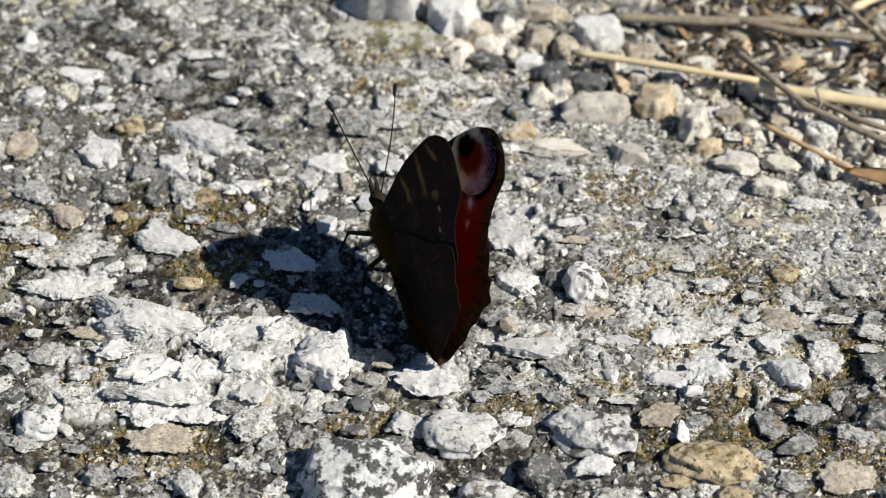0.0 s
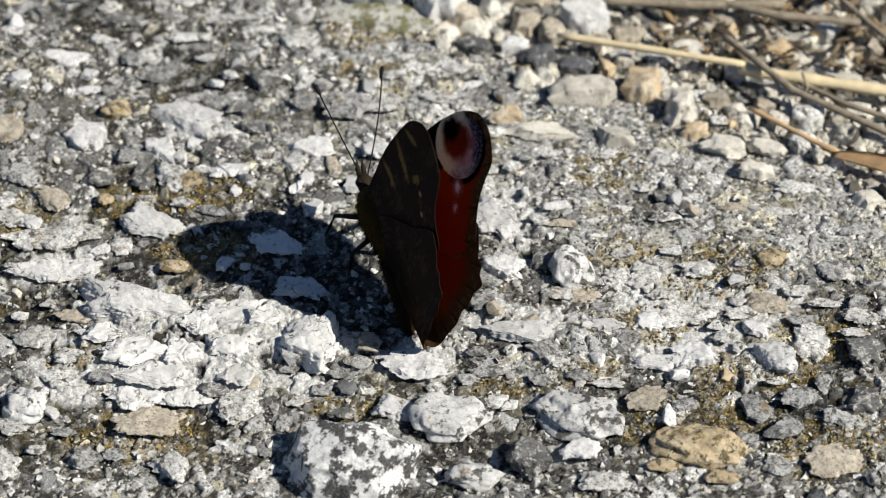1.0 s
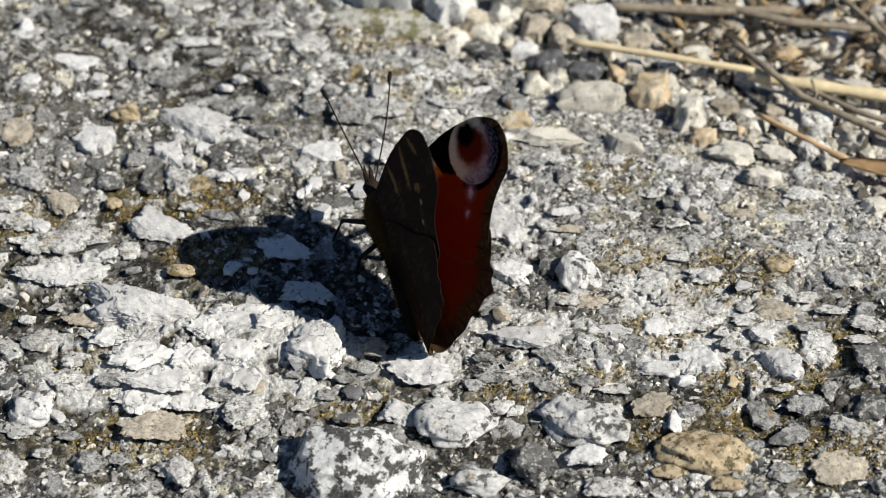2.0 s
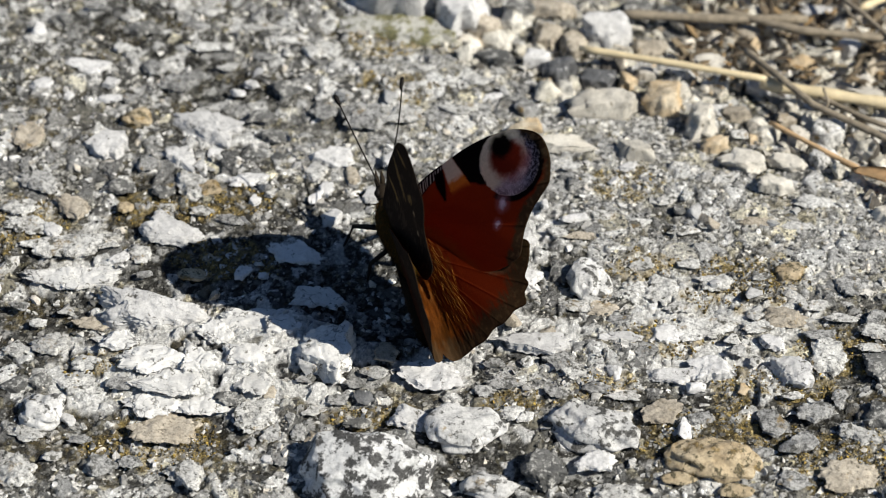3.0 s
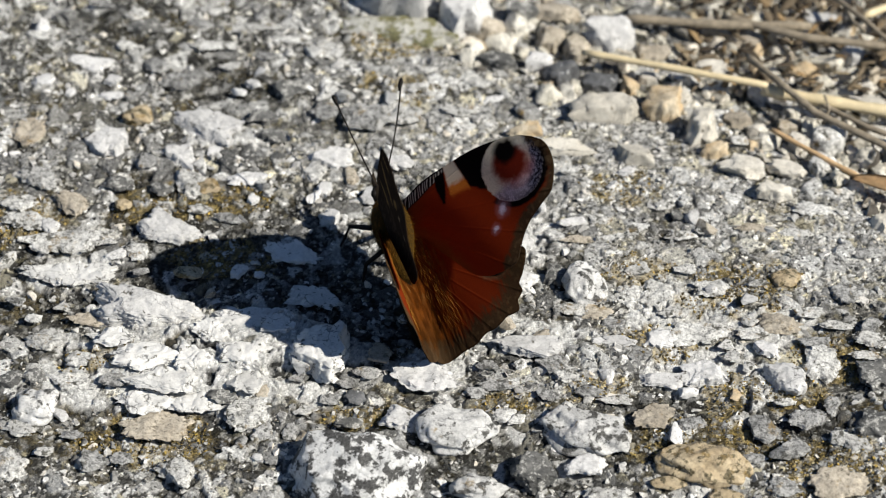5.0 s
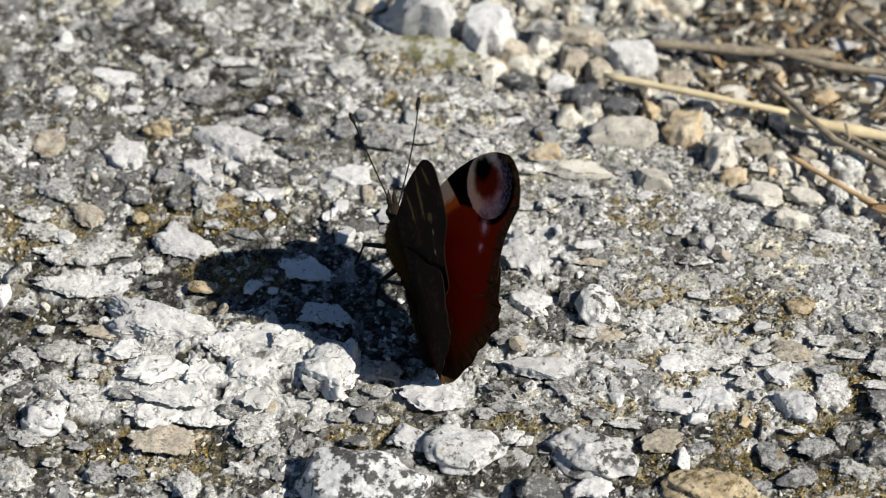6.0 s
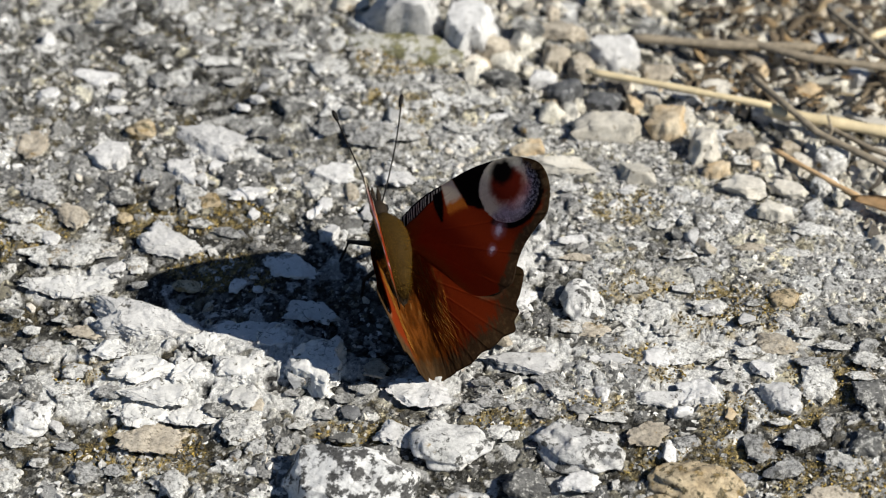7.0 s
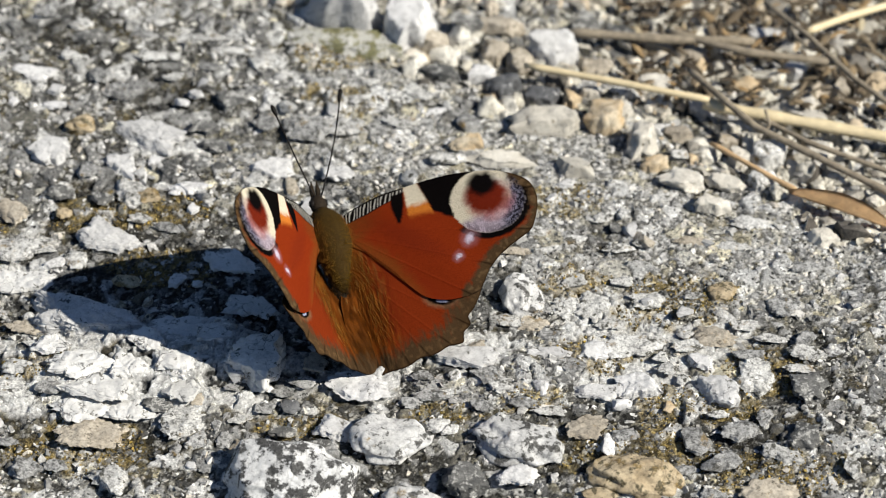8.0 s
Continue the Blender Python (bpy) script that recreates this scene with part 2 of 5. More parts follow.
CELLS = np.random.default_rng(77).uniform(0, 1, (256, 256, 7))


def broken(x, y, size, shift, bend=0.35):
    """Stones broken flush: for each place its nearest cell's numbers, how far the cell's border is, in cells, and the way from its middle."""
    c, n = math.cos(shift), math.sin(shift)
    u, w = (x * c + y * n) / size + shift, (y * c - x * n) / size - shift
    u, w = u + bend * value_noise(x, y, size * 0.6, 61), w + bend * value_noise(x, y, size * 0.6, 62)
    i, j = np.floor(u).astype(int), np.floor(w).astype(int)
    first, second = np.full(x.shape, 9.0), np.full(x.shape, 9.0)
    best = np.zeros(x.shape + (9,))
    for a in (-1, 0, 1):
        for b in (-1, 0, 1):
            cell = CELLS[(i + a) % 256, (j + b) % 256]
            p, q = u - i - a - cell[..., 0], w - j - b - cell[..., 1]
            d = np.hypot(p, q)
            nearer = d < first
            second = np.where(nearer, first, np.minimum(second, d))
            first = np.where(nearer, d, first)
            best = np.where(nearer[..., None], np.concatenate([cell, p[..., None], q[..., None]], -1), best)
    return best, second - first


def facet(cell):
    """The tilt of a cell's broken face."""
    return (cell[..., 5] - 0.5) * cell[..., 7] + (cell[..., 6] - 0.5) * cell[..., 8]


def zone(x, y, spots):
    """How far a place lies inside any of some patches (x, y, half-widths)."""
    nearest = np.full(np.shape(x), 9.0)
    for cx, cy, a, b in spots:
        nearest = np.minimum(nearest, np.hypot((x - cx) / a, (y - cy) / b))
    return soft(1.25 - nearest + 0.45 * value_noise(x, y, 3.0, 63) + 0.2 * value_noise(x, y, 1.1, 64), 0, 0.35)


CHALKY = [(-39, -25, 16, 8), (-46, -17, 8, 4), (-22, -22, 8, 5), (-31, -19, 7, 4), (-59, -7, 7, 3), (-1, -26, 6, 4), (12, 4, 6, 6), (38, -14, 9, 5), (14, -19, 7, 3), (40, -25, 9, 4), (-38, 23, 6, 3), (-56, -29, 6, 4), (33, -9, 6, 5), (50, -16, 6, 4), (-33, -31, 12, 3)]
PALE = [(6, 23, 15, 7), (44, -22, 18, 10), (20, -26, 12, 5), (-22, 25, 12, 7), (-2, 42, 12, 6), (30, 14, 20, 8), (58, 8, 20, 11), (18, 30, 17, 6), (62, -6, 12, 7), (30, -1, 14, 5), (-5, 30, 14, 5)]
MOSSY = [(-6, 51, 6, 3), (2, 48, 6, 3), (46, -8, 9, 5), (34, -20, 5, 3), (52, -30, 6, 3), (24, -30, 5, 2), (30, -5, 5, 3), (10, -33, 6, 2), (-10, -35, 6, 2), (-52, -25, 6, 2), (2, 12, 5, 2), (40, -40, 10, 5), (-44, -39, 8, 5), (-34, -3, 7, 4), (-45, 7, 7, 4), (-33, 9, 6, 3), (-8, 36, 7, 3), (-10, 48, 7, 4), (60, -45, 9, 6), (45, -30, 5, 4), (28, 14, 6, 3), (60, -22, 6, 5), (-70, 4, 8, 5)]


# Dark matrix patches; those under and left of the butterfly also paint its shadow darker.
DARK_AND_SHADE = [(-31, -4, 15, 6), (-15, -11, 9, 8), (-11, -21, 6, 4), (-63, -15, 9, 4), (-58, -35, 9, 4), (-32, -37, 10, 4), (-54, 50, 9, 6), (-42, 43, 9, 5), (-37, 34, 9, 6), (-22, 27, 5, 4), (-47, 11, 6, 4), (-27, 4, 8, 4), (5, -46, 14, 6), (-10, -37, 5, 2), (60, -20, 5, 3), (12, -22, 6, 3), (-44, 4, 8, 4), (26, -41, 9, 4), (58, -34, 8, 4), (36, 8, 4, 2), (18, -4, 4, 3), (-50, -9, 8, 3), (-36, 10, 8, 4), (-68, -20, 6, 4), (50, -38, 11, 6), (36, -34, 7, 3), (-33, 3, 10, 4), (-40, -6, 9, 4), (-20, -5, 9, 6), (-8, -16, 5, 5), (61, -14, 8, 4), (64, -26, 7, 4), (-66, -38, 8, 4), (-64, -6, 4, 5)]


def relief(x, y):
    """The rough height of the ground above its smooth lie, in millimetres, the colour of what lies there, with the
    butterfly's shadow deepened in it, and how clean its face is.
    """
    near = np.clip(1.6 - np.hypot(x, y) / 220, 0, 1)
    coarse, gap = broken(x, y, 3.6, 0.0)
    mid, mid_gap = broken(x, y, 1.7, 31.7)
    fine, fine_gap = broken(x, y, 0.75, 57.3)
    chalk, pale, dark = zone(x, y, CHALKY), zone(x, y, PALE), zone(x, y, DARK_AND_SHADE)
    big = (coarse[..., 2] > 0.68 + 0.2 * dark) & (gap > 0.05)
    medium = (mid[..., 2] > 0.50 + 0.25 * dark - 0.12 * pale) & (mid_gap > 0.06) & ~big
    small = ~big & ~medium
    h = 0.7 * value_noise(x, y, 13, 1) + 0.4 * value_noise(x, y, 5.5, 2) + 0.12 * value_noise(x, y, 0.9, 4)
    h = h + np.where(big, (0.15 + 0.55 * coarse[..., 3] + 0.9 * facet(coarse)) * soft(gap, 0.05, 0.16), 0)
    h = h + np.where(medium, (0.1 + 0.4 * mid[..., 3] + 0.6 * facet(mid)) * soft(mid_gap, 0.06, 0.22), 0)
    h = h + np.where(small, (0.32 * fine[..., 3] ** 1.5 + 0.25 * facet(fine)) * soft(fine_gap, 0.03, 0.3), 0)
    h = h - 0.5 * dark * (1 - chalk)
    tone = np.interp(coarse[..., 4], [0, 0.12, 0.35, 0.65, 0.85, 1.0], [0.05, 0.16, 0.34, 0.58, 0.74, 0.80])
    tone = np.where(medium, np.interp(mid[..., 4], [0, 0.15, 0.45, 0.75, 1.0], [0.05, 0.15, 0.33, 0.60, 0.80]), tone)
    grit = np.interp(fine[..., 4], [0, 0.35, 0.62, 0.80, 1.0], [0.03, 0.07, 0.13, 0.34, 0.72])
    tone = np.where(small, grit, tone)
    face = np.where(big, 0.6, np.where(medium, 0.5, 0.05))
    crumb = np.maximum(tone, 0.70 + 0.12 * fine[..., 6])
    pit = soft(value_noise(x, y, 2.3, 65) + 0.5 * value_noise(x, y, 0.9, 66), 0.62, 0.8)
    h = h + chalk * ((0.2 * mid[..., 3] + 0.35 * facet(mid)) * soft(mid_gap, 0.0, 0.25) + 0.15 * soft(mid_gap, 0.0, 0.2) - 0.2 - 0.6 * pit)
    tone = tone * (1 - chalk) + (crumb * (1 - pit) + tone * 0.5 * pit) * chalk
    tone = tone * (1 - chalk * (0.55 * np.exp(-mid_gap / 0.035) + 0.2 * np.exp(-fine_gap / 0.05)))
    face = np.maximum(face, 0.85 * chalk * (1 - pit))
    tone = tone * (1 - pale) + np.maximum(tone, 0.11 + 0.5 * fine[..., 6]) * pale
    # darker matrix, and the butterfly's cast shadow deepened in the ground colour
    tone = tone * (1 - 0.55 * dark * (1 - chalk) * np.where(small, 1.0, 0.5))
    crack = np.where(big, soft(gap, 0.05, 0.12), np.where(medium, soft(mid_gap, 0.06, 0.16), soft(fine_gap, 0.0, 0.16)))
    joint = 0.3 + np.maximum(0.3 * pale, 0.45 * chalk)
    tone = np.minimum(tone * (joint + (1 - joint) * crack) + 0.012, 0.76)
    hue = np.where(big, coarse[..., 5], np.where(medium, mid[..., 5], fine[..., 5]))
    warm = 0.02 + (0.15 * soft(hue, 0.75, 1.0) + np.where(small, 0.04, 0)) * (1 - chalk)
    colour = np.stack([tone * (1 + warm * 0.5), tone, tone * (1 - warm * 1.5)], -1)
    moss = (zone(x, y, MOSSY) * 0.66 * soft(value_noise(x, y, 1.6, 67) + 0.6 * value_noise(x, y, 0.6, 68), -0.45, 0.35))[..., None]
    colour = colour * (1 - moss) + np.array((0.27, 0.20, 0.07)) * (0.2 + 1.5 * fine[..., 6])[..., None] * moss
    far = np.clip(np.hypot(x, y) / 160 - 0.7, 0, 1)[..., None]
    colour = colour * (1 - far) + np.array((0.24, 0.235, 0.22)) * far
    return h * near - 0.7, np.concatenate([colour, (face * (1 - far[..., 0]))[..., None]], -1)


def surface(x, y):
    return lie(x, y) + relief(x, y)[0]


def build_ground():
    xs, ys = ground_axis(-76, 78, 0.26, 3e5), ground_axis(-58, 72, 0.26, 3e5)
    gx, gy = np.meshgrid(xs, ys, indexing="ij")
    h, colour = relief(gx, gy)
    # the beds of the stones
    for x, y, a, b, _, turn, kind in EMBEDDED:
        y = y - raised(x, y)
        reach = max(a, b) * 0.6
        i0, i1, j0, j1 = *np.searchsorted(xs, (x - reach, x + reach)), *np.searchsorted(ys, (y - reach, y + reach))
        px, py, c, n = gx[i0:i1, j0:j1] - x, gy[i0:i1, j0:j1] - y, math.cos(radians(turn)), math.sin(radians(turn))
        d = np.hypot((px * c + py * n) / (a / 2), (py * c - px * n) / (b / 2))
        h[i0:i1, j0:j1] -= (0.2 if kind in ("grey", "pale", "tan") else 0.6) * soft(0.85 - d, 0, 0.3)
    v = np.stack([gx, gy, lie(gx, gy) + h], -1).reshape(-1, 3) * MM
    n, m = len(xs), len(ys)
    i = (np.arange(n - 1)[:, None] * m + np.arange(m - 1)).ravel()
    mesh = mesh_from("ground", v, np.stack([i, i + m, i + m + 1, i + 1], 1))
    layer = mesh.color_attributes.new("mineral_and_shade", "FLOAT_COLOR", "POINT")
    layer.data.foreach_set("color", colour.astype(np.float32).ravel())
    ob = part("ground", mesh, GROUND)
    return tagged(ob, "weathered grey concrete with pebbles showing through it", "ground", kind="structure")


EMBEDDED_a = [
    (-44.9, -14.5, 15.8, 8.8, 5.3, -5, 'white'),
    (-18.3, -21.5, 9.7, 9.3, 4.2, 30, 'chalk'),
    (-29.9, -16.0, 10.0, 6.4, 2.6, 0, 'chalk'),
    (-44.3, -22.8, 10.3, 5.8, 2.0, 0, 'chalk'),
    (-37.7, -24.1, 6.0, 5.1, 2.1, 0, 'chalk'),
    (-30.5, -22.7, 8.6, 5.8, 2.0, 10, 'chalk'),
    (-28.6, -27.8, 6.0, 4.4, 1.5, 0, 'chalk'),
    (-41.4, -28.2, 11.1, 5.1, 1.5, -10, 'chalk'),
    (-44.2, -32.1, 9.8, 4.8, 1.7, -10, 'chalk'),
    (-36.7, -32.8, 6.8, 4.3, 1.3, 0, 'chalk'),
    (-49.6, -20.5, 5.2, 4.3, 1.3, 0, 'chalk'),
    (-35.0, -18.7, 5.2, 4.3, 1.3, 0, 'chalk'),
    (-24.6, -17.8, 5.2, 4.3, 1.3, 0, 'chalk'),
]
EMBEDDED_b = [
    (-20.0, -11.3, 8.0, 4.6, 1.4, -10, 'chalk'),
    (-23.8, -2.3, 7.5, 4.8, 1.0, 0, 'chalk'),
    (-32.0, -6.9, 3.3, 2.2, 1.1, 30, 'white'),
    (-28.6, -7.4, 1.6, 1.6, 0.8, 0, 'white'),
    (-60.8, -20.9, 6.0, 4.7, 1.9, 0, 'pale'),
    (-60.7, -33.3, 6.4, 6.2, 2.6, 10, 'lichen'),
    (-56.8, -35.0, 1.9, 2.9, 0.9, 30, 'white'),
    (-55.9, -28.8, 7.7, 4.5, 1.8, -20, 'pale'),
    (-62.6, -37.3, 5.9, 3.4, 1.4, 0, 'pale'),
    (-54.5, -24.7, 5.2, 3.1, 1.2, 0, 'pale'),
    (-54.1, -17.2, 6.1, 3.0, 0.9, 0, 'tan'),
    (-42.2, -37.0, 9.0, 6.0, 1.6, 0, 'tan'),
    (-31.8, -31.3, 5.1, 2.5, 1.3, 0, 'dark'),
]
EMBEDDED_c = [
    (-27.3, -33.7, 8.1, 5.9, 2.4, 20, 'pale'),
    (-26.3, -30.3, 2.6, 3.0, 1.5, 0, 'tan'),
    (-18.9, -39.5, 4.4, 4.3, 2.1, 10, 'tan'),
    (-21.8, -38.3, 2.5, 2.9, 1.3, 0, 'grey'),
    (-9.3, -22.6, 3.3, 3.8, 2.3, 0, 'tan'),
    (-1.2, -28.2, 10.1, 6.4, 0.8, 0, 'white'),
    (-4.7, -35.3, 6.1, 4.3, 2.1, -20, 'white'),
    (-11.8, -44.8, 19.5, 12.8, 7.3, 0, 'mottled'),
    (-25.7, -38.2, 3.4, 3.9, 1.7, 0, 'grey'),
    (-38.0, -44.8, 6.7, 5.8, 2.9, 0, 'pale'),
    (-63.3, -43.7, 5.9, 5.8, 2.9, 0, 'pale'),
    (-51.5, -43.7, 5.0, 4.0, 1.6, 0, 'grey'),
    (11.2, -7.5, 6.3, 4.7, 2.1, -5, 'white'),
]
EMBEDDED_d = [
    (21.7, -7.6, 7.4, 8.3, 3.7, 0, 'lichen'),
    (17.5, -5.8, 3.5, 4.0, 1.8, 0, 'dark'),
    (3.0, -37.4, 11.4, 8.3, 3.7, 0, 'lichen'),
    (22.4, -37.7, 13.0, 7.9, 3.1, -20, 'lichen'),
    (22.4, -44.3, 6.3, 4.1, 1.4, 10, 'white'),
    (40.1, -44.3, 13.8, 8.2, 3.0, -5, 'ochre'),
    (34.6, -27.5, 11.1, 3.3, 1.2, 0, 'white'),
    (40.3, -25.7, 6.8, 5.7, 2.8, -10, 'white'),
    (52.6, -26.6, 7.2, 5.8, 3.2, 0, 'white'),
    (58.3, -23.9, 6.4, 6.9, 2.2, 20, 'pale'),
    (51.5, -15.8, 7.3, 4.4, 2.2, 10, 'tan'),
    (48.0, -18.0, 5.2, 3.1, 1.2, 0, 'pale'),
]
EMBEDDED_e = [
    (49.5, -21.2, 3.4, 3.1, 1.2, 0, 'white'),
    (39.4, -18.0, 9.7, 4.6, 1.2, 5, 'pale'),
    (33.6, -9.6, 6.6, 5.9, 2.3, 30, 'pale'),
    (28.5, -10.5, 6.1, 4.3, 1.5, 40, 'pale'),
    (33.3, -19.1, 4.3, 5.2, 1.7, 60, 'white'),
    (28.1, -20.3, 6.0, 2.5, 1.0, 0, 'white'),
    (13.4, -20.9, 9.5, 4.7, 1.9, 0, 'white'),
    (15.6, -19.8, 3.4, 4.1, 1.4, 0, 'tan'),
    (12.3, -24.8, 2.1, 2.1, 1.2, 0, 'pale'),
    (9.6, -34.7, 3.6, 3.1, 1.6, 0, 'pale'),
    (11.9, -35.6, 2.5, 2.1, 1.1, 0, 'pale'),
    (8.6, -28.9, 5.1, 2.7, 1.1, 0, 'grey'),
    (32.2, -35.0, 5.1, 5.3, 1.5, -30, 'tan'),
]
EMBEDDED_f = [
    (48.4, -37.3, 5.0, 5.0, 2.0, 0, 'grey'),
    (55.3, -35.4, 5.4, 4.3, 2.1, 0, 'grey'),
    (64.6, -36.1, 4.7, 5.2, 2.8, 0, 'dark'),
    (65.8, -25.9, 5.1, 6.1, 2.0, 0, 'dark'),
    (15.1, -45.1, 7.0, 6.1, 3.6, 0, 'dark'),
    (6.5, -48.6, 7.9, 4.8, 2.4, 0, 'lichen'),
    (10.3, 3.3, 7.1, 9.1, 2.5, 20, 'white'),
    (62.2, -8.5, 5.6, 4.5, 2.0, 20, 'grey'),
    (48.8, -7.1, 3.2, 1.6, 0.8, 0, 'pale'),
    (66.0, -19.2, 5.2, 3.1, 1.2, 0, 'pale'),
    (53.2, -41.4, 5.0, 4.0, 1.6, 0, 'grey'),
    (62.4, -40.7, 4.2, 3.0, 1.2, 0, 'pale'),
    (59.2, -48.2, 7.4, 6.2, 1.6, 0, 'tan'),
]
EMBEDDED_g = [
    (51.0, -48.9, 5.0, 4.0, 1.6, 0, 'grey'),
    (25.3, -50.7, 7.4, 4.0, 1.6, 0, 'pale'),
    (17.7, -24.5, 5.1, 4.1, 1.6, 0, 'grey'),
    (48.7, -20.6, 2.6, 2.5, 1.0, 0, 'white'),
    (53.2, -5.9, 4.4, 3.3, 1.0, 0, 'ochre'),
    (20.5, -13.4, 5.2, 2.6, 0.9, 0, 'pale'),
    (24.0, -14.1, 5.2, 2.7, 1.1, 0, 'tan'),
    (-39.3, 25.8, 13.7, 5.8, 2.0, -30, 'white'),
    (-55.0, 21.8, 6.6, 5.9, 2.9, 0, 'white'),
    (-59.9, 39.1, 7.8, 3.3, 1.3, -10, 'white'),
    (-66.4, 34.2, 4.3, 3.6, 1.8, 20, 'white'),
    (-55.9, 34.9, 3.1, 2.3, 1.2, 20, 'white'),
    (-62.3, 31.4, 1.8, 1.9, 0.9, 0, 'white'),
]
EMBEDDED_h = [
    (-55.6, 31.1, 3.7, 1.7, 0.8, 0, 'white'),
    (-50.8, 26.8, 4.6, 4.0, 1.6, 20, 'ochre'),
    (-43.4, 18.6, 5.1, 5.6, 2.5, 0, 'white'),
    (-40.9, 12.8, 5.8, 6.0, 2.3, 0, 'pale'),
    (-31.9, 13.6, 8.3, 3.3, 1.2, 0, 'white'),
    (-19.0, 19.1, 6.4, 4.8, 2.4, 10, 'white'),
    (-21.0, 15.6, 4.0, 4.2, 2.0, 0, 'pale'),
    (-58.9, 6.8, 6.8, 4.2, 1.9, -30, 'tan'),
    (-43.9, 2.6, 10.7, 6.1, 2.1, -20, 'white'),
    (-65.6, 12.7, 5.9, 5.1, 1.8, 0, 'grey'),
    (-32.8, 35.6, 2.8, 1.8, 1.1, -10, 'white'),
    (-34.6, 33.4, 2.8, 1.6, 1.0, -10, 'white'),
    (-19.7, 11.4, 2.7, 3.2, 1.6, 0, 'white'),
]
EMBEDDED_i = [
    (-18.2, 5.1, 3.7, 3.5, 1.7, -20, 'white'),
    (-15.4, 15.0, 2.3, 3.5, 1.6, 0, 'tan'),
    (-11.6, 10.8, 3.6, 3.7, 1.8, 0, 'white'),
    (-59.2, -1.0, 12.8, 4.6, 1.4, 0, 'pale'),
    (-58.3, -8.0, 14.5, 4.5, 1.1, 0, 'chalk'),
    (-13.2, 28.6, 8.3, 6.2, 1.9, -10, 'grey'),
    (-7.7, 29.5, 5.5, 4.1, 1.2, 0, 'pale'),
    (-20.6, 29.8, 4.6, 4.4, 1.8, 0, 'grey'),
    (-44.9, 35.7, 6.5, 4.0, 1.6, 0, 'grey'),
    (-39.7, 44.3, 7.5, 2.3, 0.7, 0, 'pale'),
    (-67.8, 22.6, 6.4, 7.0, 1.6, 0, 'tan'),
    (-24.3, -0.4, 2.7, 2.1, 0.8, 0, 'grey'),
    (7.0, 34.3, 3.7, 1.9, 1.0, 0, 'white'),
]
EMBEDDED_j = [
    (-48.8, 39.0, 4.7, 3.3, 1.3, 0, 'grey'),
    (-53.3, 51.4, 3.8, 2.6, 1.3, 0, 'pale'),
    (-28.7, 23.5, 5.5, 2.8, 1.1, 0, 'dark'),
    (-52.5, 11.7, 4.5, 3.2, 1.3, 0, 'dark'),
    (-45.2, 10.5, 3.6, 2.8, 1.1, 0, 'dark'),
    (-27.2, 35.0, 5.6, 4.4, 1.8, 0, 'dark'),
    (-23.6, 37.3, 3.7, 2.7, 1.1, 0, 'grey'),
    (-20.7, 33.2, 2.4, 2.1, 1.1, 0, 'pale'),
    (-8.5, 18.6, 5.4, 3.3, 1.3, 0, 'white'),
    (-67.9, 45.6, 5.6, 2.9, 1.0, 0, 'pale'),
    (-54.6, 43.5, 3.7, 2.2, 0.9, -10, 'pale'),
    (-42.8, 49.9, 4.7, 2.3, 0.9, 0, 'grey'),
    (-41.2, 53.6, 5.7, 2.3, 0.8, 0, 'pale'),
]
EMBEDDED_k = [
    (-51.2, 48.6, 5.7, 3.5, 1.1, 0, 'dark'),
    (-36.7, 39.5, 3.7, 2.0, 0.8, 0, 'pale'),
    (-31.3, 42.6, 3.7, 1.8, 0.7, 0, 'grey'),
    (-52.4, 31.4, 2.8, 2.2, 0.9, 0, 'grey'),
    (-30.2, 28.1, 5.5, 2.3, 0.7, 0, 'dark'),
    (-27.6, 18.3, 2.7, 2.2, 0.9, 0, 'dark'),
    (-48.3, 16.7, 3.6, 3.3, 1.2, 0, 'grey'),
    (-37.6, 19.4, 2.7, 1.7, 0.8, 20, 'white'),
    (-38.1, 11.2, 3.6, 3.4, 1.0, 0, 'ochre'),
    (-30.8, 8.8, 2.0, 2.5, 1.0, 0, 'white'),
    (-66.2, 3.2, 7.1, 4.4, 1.3, 0, 'pale'),
    (-68.3, 6.7, 5.4, 4.0, 1.2, 0, 'pale'),
    (-62.4, 2.1, 2.8, 3.2, 1.1, 30, 'white'),
]
EMBEDDED_l = [
    (-38.8, 6.3, 3.6, 2.2, 0.8, 0, 'pale'),
    (-51.3, 6.8, 2.7, 2.1, 0.9, 0, 'ochre'),
    (-34.7, 4.5, 4.5, 2.2, 0.8, 0, 'grey'),
    (-28.2, 10.6, 2.7, 2.2, 0.9, 0, 'pale'),
    (-10.6, 37.9, 2.8, 1.6, 0.6, 0, 'pale'),
    (-5.9, 36.7, 3.7, 2.0, 0.7, 0, 'pale'),
    (-4.1, 41.1, 2.8, 1.6, 0.6, 0, 'pale'),
    (-17.2, 41.9, 4.7, 1.8, 0.6, -15, 'pale'),
    (-21.1, 46.1, 4.7, 1.9, 0.6, 0, 'pale'),
    (-26.7, 47.2, 5.6, 1.9, 0.6, -10, 'pale'),
    (-32.5, 49.8, 6.6, 2.4, 0.7, 0, 'pale'),
    (-64.5, 50.0, 2.8, 2.3, 0.9, 0, 'dark'),
    (-59.1, 53.2, 3.8, 1.8, 0.7, 0, 'grey'),
]
